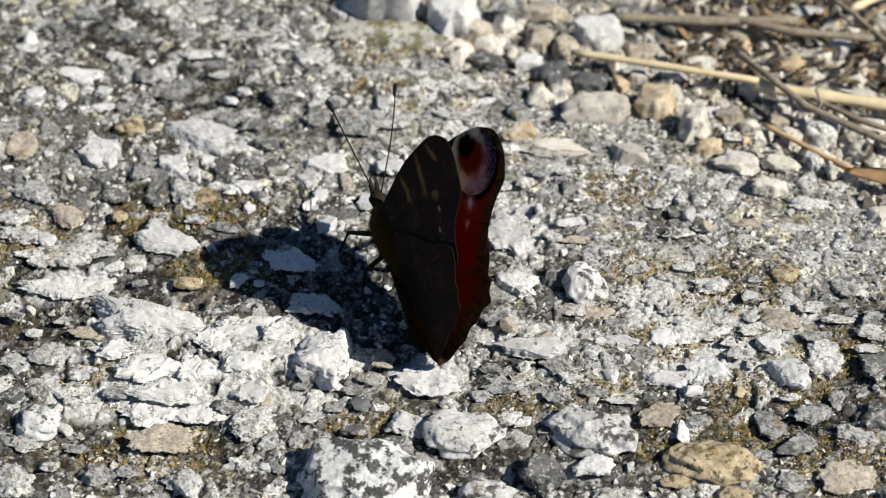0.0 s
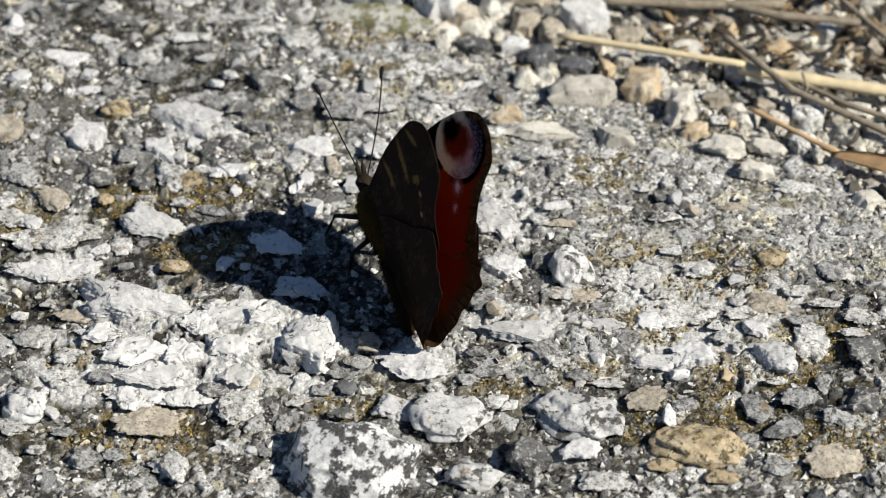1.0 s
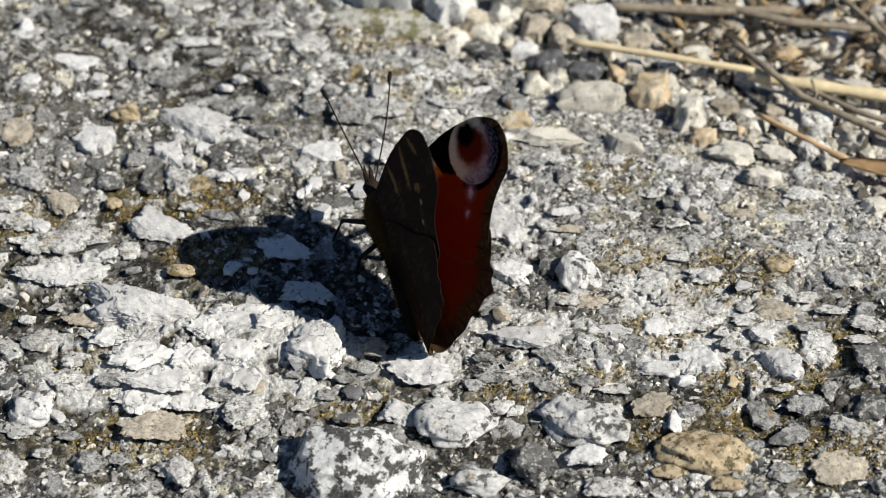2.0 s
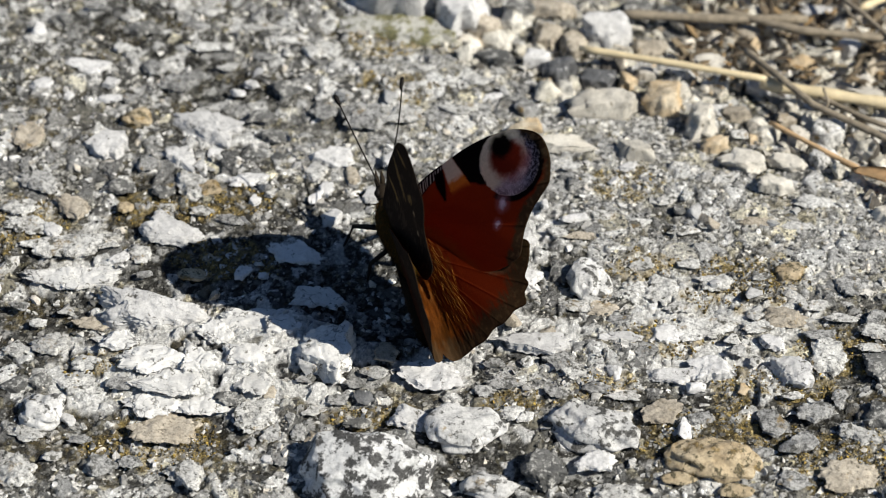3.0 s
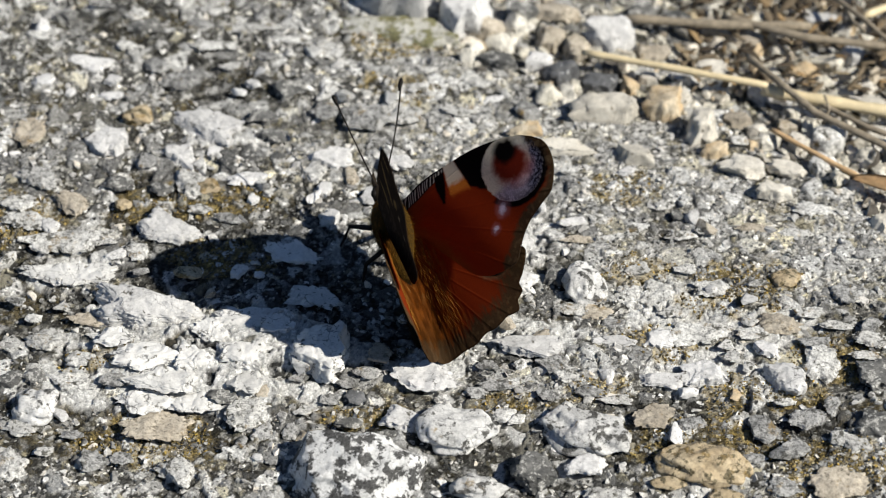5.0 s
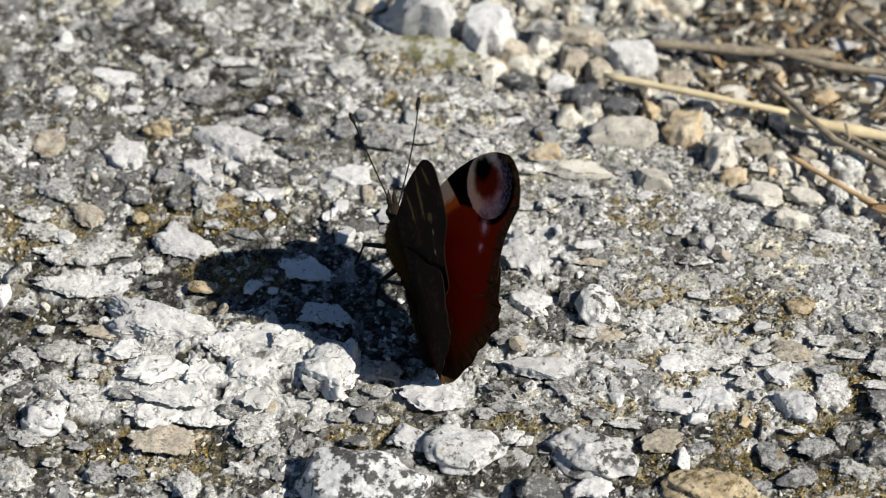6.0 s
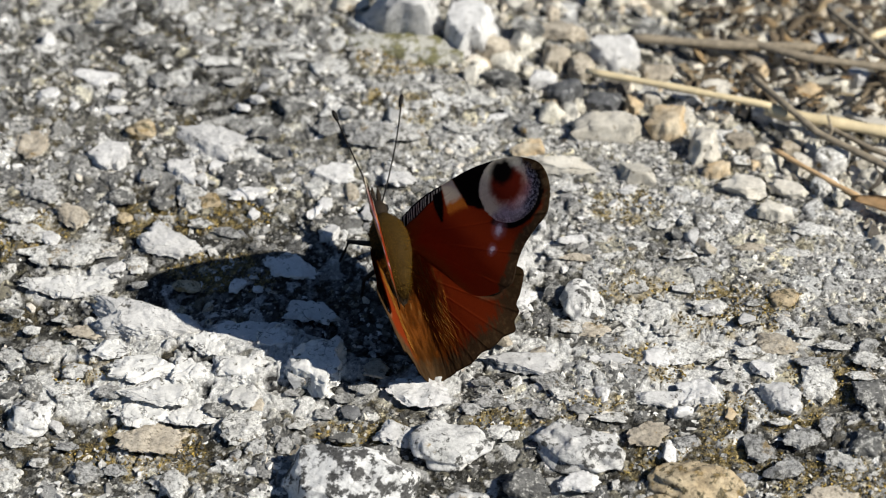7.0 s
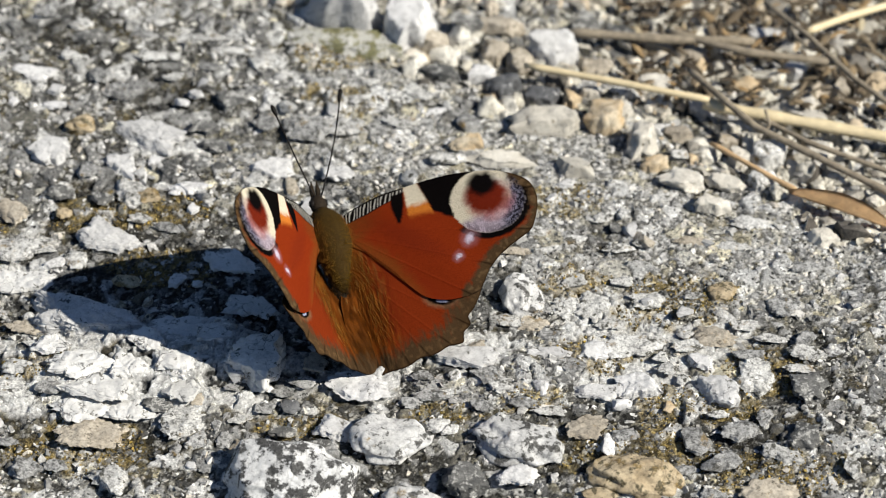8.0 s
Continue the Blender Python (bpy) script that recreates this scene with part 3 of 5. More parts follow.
EMBEDDED_m = [
    (9.1, 14.3, 3.6, 2.2, 0.9, 0, 'pale'),
    (13.2, 15.0, 2.7, 2.3, 1.0, 0, 'pale'),
    (15.3, 8.7, 1.4, 2.4, 0.9, 0, 'white'),
    (16.0, 17.1, 3.6, 2.0, 0.8, 0, 'grey'),
    (19.6, 17.8, 3.6, 1.7, 0.7, 10, 'pale'),
    (22.2, 15.2, 2.7, 1.7, 0.7, 0, 'pale'),
    (24.2, 6.5, 3.9, 2.1, 0.9, 0, 'pale'),
    (20.2, 5.6, 4.5, 2.0, 0.7, 0, 'white'),
    (17.0, 2.6, 3.6, 2.1, 0.9, -20, 'pale'),
    (25.8, 2.0, 3.6, 1.7, 0.7, 0, 'pale'),
    (21.0, 1.7, 5.3, 1.8, 0.5, 0, 'tan'),
    (34.7, 10.6, 3.6, 2.6, 1.0, 20, 'pale'),
    (32.2, 14.6, 2.7, 1.9, 0.8, 0, 'grey'),
]
EMBEDDED_n = [
    (36.4, 7.9, 2.1, 2.1, 1.0, 0, 'dark'),
    (37.0, 3.3, 4.4, 2.2, 0.8, 0, 'pale'),
    (40.6, 4.6, 2.7, 1.7, 0.7, 0, 'pale'),
    (43.5, 15.5, 3.6, 2.0, 0.8, 0, 'pale'),
    (48.7, 5.3, 5.4, 2.2, 0.7, 0, 'tan'),
    (28.7, 18.0, 2.7, 2.0, 0.8, -10, 'white'),
    (58.9, 10.1, 6.3, 2.7, 0.8, -10, 'pale'),
    (62.9, 14.4, 3.6, 2.2, 0.8, 0, 'pale'),
    (66.8, 7.4, 3.6, 2.1, 0.9, 0, 'pale'),
    (66.1, 0.6, 5.3, 2.5, 1.0, 0, 'grey'),
    (62.0, 4.0, 4.5, 2.0, 0.7, 0, 'pale'),
    (54.9, 4.6, 4.5, 1.8, 0.5, 0, 'pale'),
    (53.8, 14.2, 4.5, 2.2, 0.8, 0, 'grey'),
]
EMBEDDED_o = [
    (29.9, 4.6, 3.6, 2.0, 0.7, 0, 'pale'),
    (4.3, 38.6, 4.7, 2.3, 0.8, 0, 'pale'),
    (8.0, 41.0, 2.8, 1.8, 0.7, 0, 'pale'),
    (1.5, 31.2, 5.5, 2.8, 0.8, 0, 'pale'),
    (19.3, -26.8, 5.1, 3.1, 1.1, 0, 'pale'),
    (22.6, -30.2, 4.3, 2.1, 0.7, 0, 'grey'),
    (25.7, -25.8, 3.4, 3.1, 1.2, 30, 'grey'),
    (28.7, -25.9, 3.4, 2.5, 1.0, 0, 'dark'),
    (30.6, -22.5, 4.3, 3.2, 1.1, 0, 'grey'),
    (44.3, -22.9, 3.4, 2.6, 1.2, 0, 'pale'),
    (43.6, -20.5, 2.6, 2.0, 0.9, 0, 'pale'),
    (46.7, -25.3, 2.6, 2.0, 0.8, 0, 'pale'),
    (44.6, -31.0, 1.7, 2.5, 0.8, 0, 'orange'),
]
EMBEDDED_p = [
    (52.1, -32.4, 3.4, 1.6, 0.6, 0, 'pale'),
    (58.9, -32.7, 2.5, 4.1, 1.0, 0, 'grey'),
    (60.0, -39.5, 3.4, 2.6, 1.0, 0, 'pale'),
    (38.4, -36.4, 4.2, 3.0, 1.2, 0, 'grey'),
    (27.3, -40.3, 1.8, 1.5, 0.8, 0, 'pale'),
    (26.8, -32.1, 5.1, 2.1, 0.6, 0, 'pale'),
    (65.4, -16.1, 3.5, 3.1, 1.2, 0, 'grey'),
    (60.3, -16.0, 5.2, 2.1, 0.7, 0, 'pale'),
    (56.1, -13.5, 4.3, 2.1, 0.7, 0, 'pale'),
    (56.5, -19.6, 5.2, 2.1, 0.7, 0, 'grey'),
    (64.8, -22.5, 5.1, 1.7, 0.5, 0, 'pale'),
    (41.7, -8.3, 5.3, 3.3, 1.0, 0, 'pale'),
    (36.2, -13.7, 5.2, 2.2, 0.7, 10, 'pale'),
]
EMBEDDED_q = [
    (26.5, -16.5, 3.5, 2.1, 0.8, 0, 'grey'),
    (24.6, -20.3, 5.2, 1.5, 0.5, 0, 'white'),
    (47.3, -15.8, 2.6, 1.7, 0.7, 0, 'pale'),
    (37.5, -4.4, 3.5, 2.1, 0.8, 0, 'pale'),
    (30.5, -4.4, 4.4, 2.6, 0.9, 20, 'pale'),
    (8.3, -15.0, 4.3, 3.2, 1.1, 0, 'grey'),
    (7.4, -25.3, 3.4, 1.8, 0.7, 0, 'grey'),
    (5.6, -30.8, 3.4, 2.0, 0.8, 0, 'grey'),
    (16.6, -31.2, 3.4, 2.0, 0.8, -10, 'grey'),
    (34.5, -48.1, 5.0, 2.5, 0.7, 0, 'ochre'),
    (42.6, -50.6, 5.0, 2.5, 0.7, 0, 'ochre'),
    (47.2, -43.3, 3.3, 2.0, 0.8, 0, 'grey'),
    (-65.7, -13.7, 3.5, 2.1, 0.8, 0, 'grey'),
]
EMBEDDED_r = [
    (-62.8, -17.2, 2.6, 2.1, 0.8, 0, 'pale'),
    (-58.6, -14.9, 2.6, 1.7, 0.7, 0, 'pale'),
    (-46.9, -7.2, 2.6, 1.7, 0.7, 0, 'grey'),
    (-39.9, -7.3, 4.4, 2.2, 0.7, 0, 'ochre'),
    (-48.0, -2.9, 3.5, 4.0, 1.1, 0, 'pale'),
    (-63.1, -2.5, 5.3, 3.3, 1.0, 0, 'pale'),
    (-51.5, -3.8, 3.5, 2.1, 0.8, 20, 'white'),
    (-23.2, -35.1, 1.7, 4.1, 0.7, 0, 'grey'),
    (-16.5, -32.2, 3.4, 2.1, 0.7, 0, 'grey'),
    (-12.2, -31.5, 3.4, 2.9, 1.1, 0, 'slate'),
    (-19.8, -34.2, 3.4, 2.1, 0.7, 0, 'pale'),
    (-14.0, -29.1, 3.4, 2.1, 0.7, 0, 'grey'),
    (-10.6, -27.0, 4.3, 2.6, 0.8, 0, 'grey'),
]
EMBEDDED_s = [
    (-15.8, -26.0, 1.7, 1.1, 0.7, 0, 'white'),
    (-14.8, -23.6, 2.1, 2.0, 1.0, 0, 'white'),
    (-29.0, -40.1, 1.7, 3.0, 0.7, 0, 'grey'),
    (-26.3, -43.3, 2.0, 1.5, 0.8, 0, 'white'),
    (-23.8, -42.3, 3.4, 4.0, 1.3, 0, 'grey'),
    (-46.5, -43.4, 3.4, 2.6, 1.0, 0, 'grey'),
    (-58.4, -41.9, 2.5, 2.0, 0.8, 0, 'pale'),
    (-54.4, -39.1, 3.4, 1.6, 0.6, 0, 'grey'),
    (-65.2, -28.8, 4.3, 3.1, 1.1, 0, 'dark'),
    (-53.0, -20.4, 2.6, 1.4, 0.6, 0, 'pale'),
    (-61.1, -27.9, 3.4, 3.1, 1.1, 0, 'dark'),
    (-49.1, -28.0, 4.3, 2.9, 1.0, 0, 'grey'),
    (-20.9, -27.8, 3.4, 2.1, 0.7, 0, 'grey'),
]
EMBEDDED_t = [
    (-65.9, -22.3, 3.4, 2.1, 0.8, 0, 'pale'),
    (-13.0, -36.6, 4.2, 2.1, 0.6, 0, 'dark'),
    (-7.1, -38.9, 3.4, 2.1, 0.6, 0, 'dark'),
]
EMBEDDED = EMBEDDED_a + EMBEDDED_b + EMBEDDED_c + EMBEDDED_d + EMBEDDED_e + EMBEDDED_f + EMBEDDED_g + EMBEDDED_h + EMBEDDED_i + EMBEDDED_j + EMBEDDED_k + EMBEDDED_l + EMBEDDED_m + EMBEDDED_n + EMBEDDED_o + EMBEDDED_p + EMBEDDED_q + EMBEDDED_r + EMBEDDED_s + EMBEDDED_t

LOOSE_a = [
    (-9.0, 60.0, 13.4, 10.2, 7.1, -15, 'white'),
    (1.5, 58.0, 10.0, 9.8, 6.8, 25, 'white'),
    (5.1, 54.2, 5.9, 4.6, 2.8, 20, 'tan'),
    (-8.9, 51.3, 19.0, 6.1, 1.1, -14, 'mossy'),
    (7.3, 45.3, 7.0, 3.9, 1.9, -10, 'dark'),
    (13.7, 45.4, 4.9, 3.6, 2.5, 0, 'white'),
    (17.5, 43.5, 5.4, 4.6, 2.7, 0, 'slate'),
    (25.1, 41.1, 6.0, 3.9, 1.9, 0, 'slate'),
    (29.2, 41.3, 3.2, 3.6, 2.2, 0, 'orange'),
    (25.9, 54.1, 7.1, 6.7, 5.3, 0, 'white'),
    (26.1, 33.7, 11.5, 6.0, 3.0, -10, 'cream'),
    (35.2, 35.5, 6.7, 6.2, 3.7, 20, 'orange'),
    (40.8, 30.4, 5.7, 5.5, 3.3, 30, 'cream'),
]
LOOSE_b = [
    (17.9, 23.3, 10.2, 3.0, 0.9, 0, 'cream'),
    (12.7, 27.1, 5.5, 3.4, 1.0, 0, 'orange'),
    (9.7, 23.1, 5.5, 2.7, 0.8, 0, 'pale'),
    (29.8, 21.9, 5.5, 4.4, 1.7, 0, 'cream'),
    (43.1, 23.7, 4.6, 2.5, 1.3, 20, 'orange'),
    (47.9, 20.1, 7.3, 3.7, 1.5, -20, 'cream'),
    (43.1, 46.9, 5.7, 4.3, 2.2, 0, 'cream'),
    (51.2, 41.3, 4.1, 3.7, 2.2, 0, 'white'),
    (32.8, 50.2, 5.7, 4.4, 2.2, 0, 'tan'),
    (20.5, 51.0, 4.7, 5.5, 2.4, 0, 'tan'),
    (37.1, 59.7, 5.8, 4.4, 2.2, 0, 'dark'),
    (43.8, 58.5, 7.7, 4.4, 2.2, 0, 'tan'),
    (31.4, 60.8, 5.8, 5.5, 2.8, 0, 'dark'),
]
LOOSE_c = [
    (61.5, 62.7, 5.4, 3.2, 1.9, -10, 'white'),
    (66.5, 53.5, 3.8, 3.8, 2.3, 0, 'white'),
    (69.0, 39.5, 5.6, 3.7, 1.8, 0, 'cream'),
    (67.4, 42.7, 5.6, 3.2, 1.6, 0, 'cream'),
    (47.0, 33.8, 4.6, 3.2, 1.6, 0, 'tan'),
    (56.7, 27.4, 4.6, 4.1, 2.4, 0, 'cream'),
    (61.4, 28.3, 5.5, 5.1, 3.1, 0, 'pale'),
    (55.7, 32.6, 4.1, 3.2, 1.6, 0, 'tan'),
    (54.3, 19.9, 5.5, 3.3, 1.3, 0, 'cream'),
    (59.8, 20.8, 5.5, 4.4, 1.7, 0, 'pale'),
    (69.9, 30.1, 6.5, 4.3, 2.1, 0, 'cream'),
    (38.2, 43.4, 4.7, 4.3, 2.2, 0, 'pale'),
    (49.4, 55.6, 5.7, 4.0, 2.0, 0, 'tan'),
]
LOOSE_d = [
    (16.7, 53.1, 5.7, 4.4, 2.2, 0, 'tan'),
    (11.1, 59.1, 5.8, 4.2, 2.5, 0, 'dark'),
    (16.9, 60.4, 8.7, 4.0, 2.0, 0, 'tan'),
    (73.7, 48.9, 5.7, 4.4, 2.2, 0, 'tan'),
    (58.4, 47.9, 5.7, 3.9, 1.5, 0, 'orange'),
    (32.5, 43.1, 3.8, 3.2, 1.6, 0, 'cream'),
    (37.9, 37.2, 5.6, 3.9, 1.9, 0, 'cream'),
    (52.0, 14.2, 5.4, 3.2, 1.3, 0, 'cream'),
    (69.4, 7.4, 4.5, 3.2, 1.3, 0, 'cream'),
]
LOOSE = LOOSE_a + LOOSE_b + LOOSE_c + LOOSE_d



def stone_mesh(name, a, b, h, level, seed, kind):
    """A stone of that width, depth and half-height in millimetres: struck flats, a ragged outline, its skin broken at true scale."""
    r = np.random.default_rng(seed)
    worn = kind in ("lichen", "mottled", "ochre")
    v, f = ball(level)
    v = v * (1 + 0.4 * wobble(v, 0.9, seed * 3.1) + 0.26 * wobble(v, 1.9, seed * 1.3))[:, None]
    for k in range(9):
        t, up = r.uniform(0, 2 * math.pi), r.uniform(0.0, 0.4) if k < 6 else r.uniform(1.0, 3.5)
        n = np.array((math.cos(t), math.sin(t), up)) / math.hypot(1, up)
        reach = r.uniform(0.86, 1.04) if worn else r.uniform(0.5, 0.88)
        v = v - 0.95 * np.maximum(v @ n - reach, 0)[:, None] * n
    v = v / np.abs(v).max(0)
    if not worn:
        v[:, 2] = np.tanh(1.9 * v[:, 2]) / math.tanh(1.9) * 0.9 + 0.16 * v[:, 0] * math.sin(seed) + 0.16 * v[:, 1] * math.cos(seed * 1.7)
        flat = v * (1, 1, 0)
        v[:, :2] *= (1 + 0.22 * wobble(flat, 2.3, seed + 3) + 0.18 * wobble(flat, 5.0, seed + 5) + 0.10 * wobble(v, 11.0, seed + 7))[:, None]
    size = np.array((a / 2, b / 2, h))
    out = v / size
    out /= np.linalg.norm(out, axis=1)[:, None] + 1e-9
    v = v * size
    small = min(1.0, min(a, b) / 6)
    rise = small * (0.26 * wobble(v, 0.42, seed) + 0.15 * wobble(v, 1.05, seed + 9) + 0.07 * wobble(v, 2.4, seed + 17))
    if kind == "chalk" and level > 4:
        # crumbling: shallow fracture lines, and the blocks between them at uneven heights
        near = [noise.voronoi(Vector(p) * 0.42 + Vector((seed, 0, 0))) for p in v]
        gap = np.array([d[1] - d[0] for d, _ in near])
        step = np.array([noise.cell(q[0] * 3.7) for _, q in near])
        rise = rise + 0.12 * step * soft(gap, 0.02, 0.2) - 0.13 * np.exp(-gap / 0.05)
    v = v + out * rise[:, None]
    return mesh_from(name, v * MM, f, sharp=55)


def place_stones(ground):
    """The stones that stand out: those set in the concrete are parts of it."""
    for k, (x, y, a, b, h, turn, kind) in enumerate(EMBEDDED):
        level = 6 if a > 12 else 5 if a > 5 else 4 if a > 2.6 else 3
        worn = kind in ("lichen", "mottled", "ochre")
        swell = 1.0 if kind != "chalk" or h > 4 else 0.7
        ob = part("stone", stone_mesh("stone", a * 1.14, b * 1.16, h * swell * (0.8 if worn else 0.6 if h > 3 else 0.46 if kind in ("white", "chalk", "dark") else 0.22), level, 100 + k, kind), ROCKS[kind], ground)
        y = y - raised(x, y)
        ob.matrix_basis = pose(x * MM, (y - 0.25 * h) * MM, (lie(x, y) - 0.05 * h) * MM, 0, 0, turn)
    names = {"white": "chunky white limestone lump lying in the rubble", "mossy": "flat grey limestone slab with olive moss, lying by the rubble", "cream": "cream limestone pebble lying in the rubble", "pale": "pale grey limestone pebble lying in the rubble", "dark": "dark flint pebble lying in the rubble", "slate": "blue-grey flint pebble lying in the rubble", "tan": "tan sandstone pebble lying in the rubble", "orange": "rust-stained orange pebble lying in the rubble", "grey": "grey limestone pebble lying in the rubble"}
    for k, (x, y, a, b, h, turn, kind) in enumerate(LOOSE):
        ob = part("pebble", stone_mesh("pebble", a * 1.18, b * 1.18, h * 1.0, 4, 430 + k, kind), ROCKS[kind])
        ob.matrix_basis = pose(x * MM, (y - 0.5 * h) * MM, (lie(x, y) + 0.3 * h) * MM, 0, 0, turn)
        tagged(ob, names[kind], "stone", "loose stones along the edge")


def scatter(name, count, region, sizes, shapes, material, parent, keep, sink, seed, flat=(0.45, 0.8), lift=0.0):
    """Pebbles past counting, joined into one mesh."""
    r = np.random.default_rng(seed)
    vs, fs, at = [], [], 0
    xs, ys = r.uniform(region[0], region[1], count), r.uniform(region[2], region[3], count)
    size = sizes[0] * (sizes[1] / sizes[0]) ** (r.uniform(0, 1, count) ** 1.7)
    ok = keep(xs, ys, size)
    heights = surface(xs, ys)
    for k in np.nonzero(ok)[0]:
        v, f = shapes[r.integers(len(shapes))]
        s = size[k] / 2
        dims = np.array([s * r.uniform(0.85, 1.35), s * r.uniform(0.65, 1.0), s * r.uniform(*flat)])
        m = np.array(Euler((r.normal(0, 0.3), r.normal(0, 0.3), r.uniform(0, 6.28))).to_matrix())
        p = (v * dims) @ m.T + (xs[k], ys[k], heights[k] + s * sink + lift)
        vs.append(p)
        fs.append(f + at)
        at += len(v)
    ob = part(name, mesh_from(name, np.concatenate(vs) * MM, np.concatenate(fs), sharp=34), material, parent)
    ob["kind"] = "stuff"
    return ob


def clear_of(rows, margin):
    table = np.array([r[:6] for r in rows], float)

    def keep(xs, ys, size):
        ok = np.ones(len(xs), bool)
        for x, y, a, b, h, turn in table:
            c, s = math.cos(radians(turn)), math.sin(radians(turn))
            u, w = (xs - x) * c + (ys - y) * s, -(xs - x) * s + (ys - y) * c
            ok &= (u / (a / 2 + size * margin)) ** 2 + (w / (b / 2 + size * margin)) ** 2 > 1
        return ok

    return keep


def set_pebbles(ground, count, area, shapes, keep):
    """Middling pebbles set singly in the concrete."""
    r = np.random.default_rng(21)
    meshes = {}
    kinds = ["white"] * 4 + ["pale"] * 6 + ["grey"] * 5 + ["tan"] * 2 + ["lichen"] * 3
    made = 0
    while made < count:
        x, y, size = r.uniform(area[0], area[1]), r.uniform(area[2], area[3]), r.uniform(2.3, 4.4)
        kind, k = kinds[r.integers(len(kinds))], int(r.integers(len(shapes)))
        if not keep(np.array([x]), np.array([y]), np.array([size]))[0]:
            continue
        if (kind, k) not in meshes:
            v, f = shapes[k]
            meshes[kind, k] = mesh_from("stone", v * (0.5 * MM, 0.40 * MM, 0.30 * MM), f, sharp=34)
        ob = part("stone", meshes[kind, k], ROCKS[kind], ground)
        turn = r.uniform(0, 360)
        ob.matrix_basis = pose(x * MM, y * MM, (lie(x, y) + 0.02) * MM, r.normal(0, 12), r.normal(0, 12), turn) @ Matrix.Diagonal((size * r.uniform(0.9, 1.3), size, size, 1))
        made += 1


def build_gravel(ground):
    fine = [pebble(1, 3, 0.15, 700 + k) for k in range(14)]
    chips = [pebble(2, 9, 0.05, 790 + k, (0.25, 0.6)) for k in range(24)]
    luck = np.random.default_rng(5)
    middle = [pebble(2, 6, 0.13, 730 + k) for k in range(24)]
    big = [pebble(3, 9, 0.12, 760 + k) for k in range(18)]
    free = clear_of([row for row in EMBEDDED if row[6] not in ("grey", "pale", "tan") or row[2] > 8], 0.15)
    loose = clear_of(LOOSE, 0.3)
    area = (-84, 84, -60, 82)
    on = lambda x, y, s: free(x, y, s) & loose(x, y, s) & (beyond(x, y) < 2)
    bare = lambda x, y, s: on(x, y, s) & (luck.uniform(size=len(x)) > 0.65 * zone(x, y, DARK_AND_SHADE)) & (zone(x, y, CHALKY) < 0.4)
    set_pebbles(ground, 44, area, [pebble(3, 12, 0.06, 760 + k, (0.3, 0.65)) for k in range(18)], on)
    scatter("aggregate", 13000, area, (0.55, 2.4), chips, GRAVEL, ground, bare, -0.2, 22, (0.3, 0.55))
    scatter("grit", 22000, area, (0.35, 0.95), fine, GRIT, ground, lambda x, y, s: free(x, y, s) & (zone(x, y, CHALKY) < 0.3) & (beyond(x, y) < 4), 0.05, 23, (0.3, 0.6))
    lichen = gravel_material("ochre_lichen_crumbs", [(0.0, (0.05, 0.038, 0.018)), (0.4, (0.14, 0.105, 0.045)), (0.75, (0.30, 0.23, 0.09)), (0.93, (0.48, 0.33, 0.07)), (1.0, (0.42, 0.36, 0.22))])
    crumb = [pebble(1, 2, 0.3, 820 + k) for k in range(10)]
    scatter("lichen_crumbs", 80000, area, (0.2, 0.6), crumb, lichen, ground, lambda x, y, s: (zone(x, y, MOSSY) + 0.35 * value_noise(x, y, 2.0, 71) > 0.5) & (beyond(x, y) < 3), 0.35, 24, (0.5, 1.1))
    past = lambda x, y, s: (beyond(x, y) > -1) & loose(x, y, s)
    tagged(scatter("rubble", 1900, (-30, 110, 0, 130), (2.2, 6.5), big, RUBBLE, None, past, 0.2, 31, (0.5, 0.9)), "loose mixed rubble and gravel beside the concrete", "gravel", kind="stuff")
    tagged(scatter("small_rubble", 6000, (-30, 110, 0, 130), (0.8, 2.4), middle, RUBBLE, None, past, 0.2, 32), "fine gravel and crumbs between the stones", "gravel", kind="stuff")


# ---- the butterfly ----
BODY = Matrix(((0.87955, -0.31626, 0.35550, -5.44 * MM), (0.42314, 0.86157, -0.28043, -12.51 * MM), (-0.21760, 0.39708, 0.89161, 4.67 * MM), (0, 0, 0, 1)))
HINGE = 1.2

FORE_EDGE = [(0.3, 10.2), (1.3, 11.3), (3.5, 12.0), (6.6, 12.5), (9.6, 12.7), (12.5, 12.65), (15.3, 12.6), (19.0, 12.3), (22.6, 11.7), (26.0, 10.9), (28.5, 9.9), (30.8, 8.4), (32.2, 6.9), (32.7, 4.9), (32.5, 3.0), (31.8, 1.3), (30.6, -0.5), (28.4, -1.4), (26.0, -2.3), (24.8, -2.9), (23.4, -3.9), (22.2, -5.2), (21.4, -6.3), (20.3, -7.3), (17.4, -7.3), (14.6, -6.7), (12.0, -5.3), (10.0, -2.9), (8.0, 0.4), (5.0, 4.0), (1.2, 7.4)]
HIND_EDGE = [(0.2, 8.0), (4.5, 6.5), (9.5, 3.0), (14.5, -1.5), (18.8, -4.2), (20.8, -6.0), (20.3, -7.6), (18.9, -9.3), (17.7, -10.3), (17.7, -11.6), (16.4, -12.5), (15.9, -14.0), (13.6, -13.9), (12.1, -14.3), (10.6, -14.5), (8.8, -14.3), (6.3, -14.9), (3.8, -14.8), (1.6, -15.0), (-0.4, -14.5), (-1.0, -9.0), (-0.8, 0.0)]



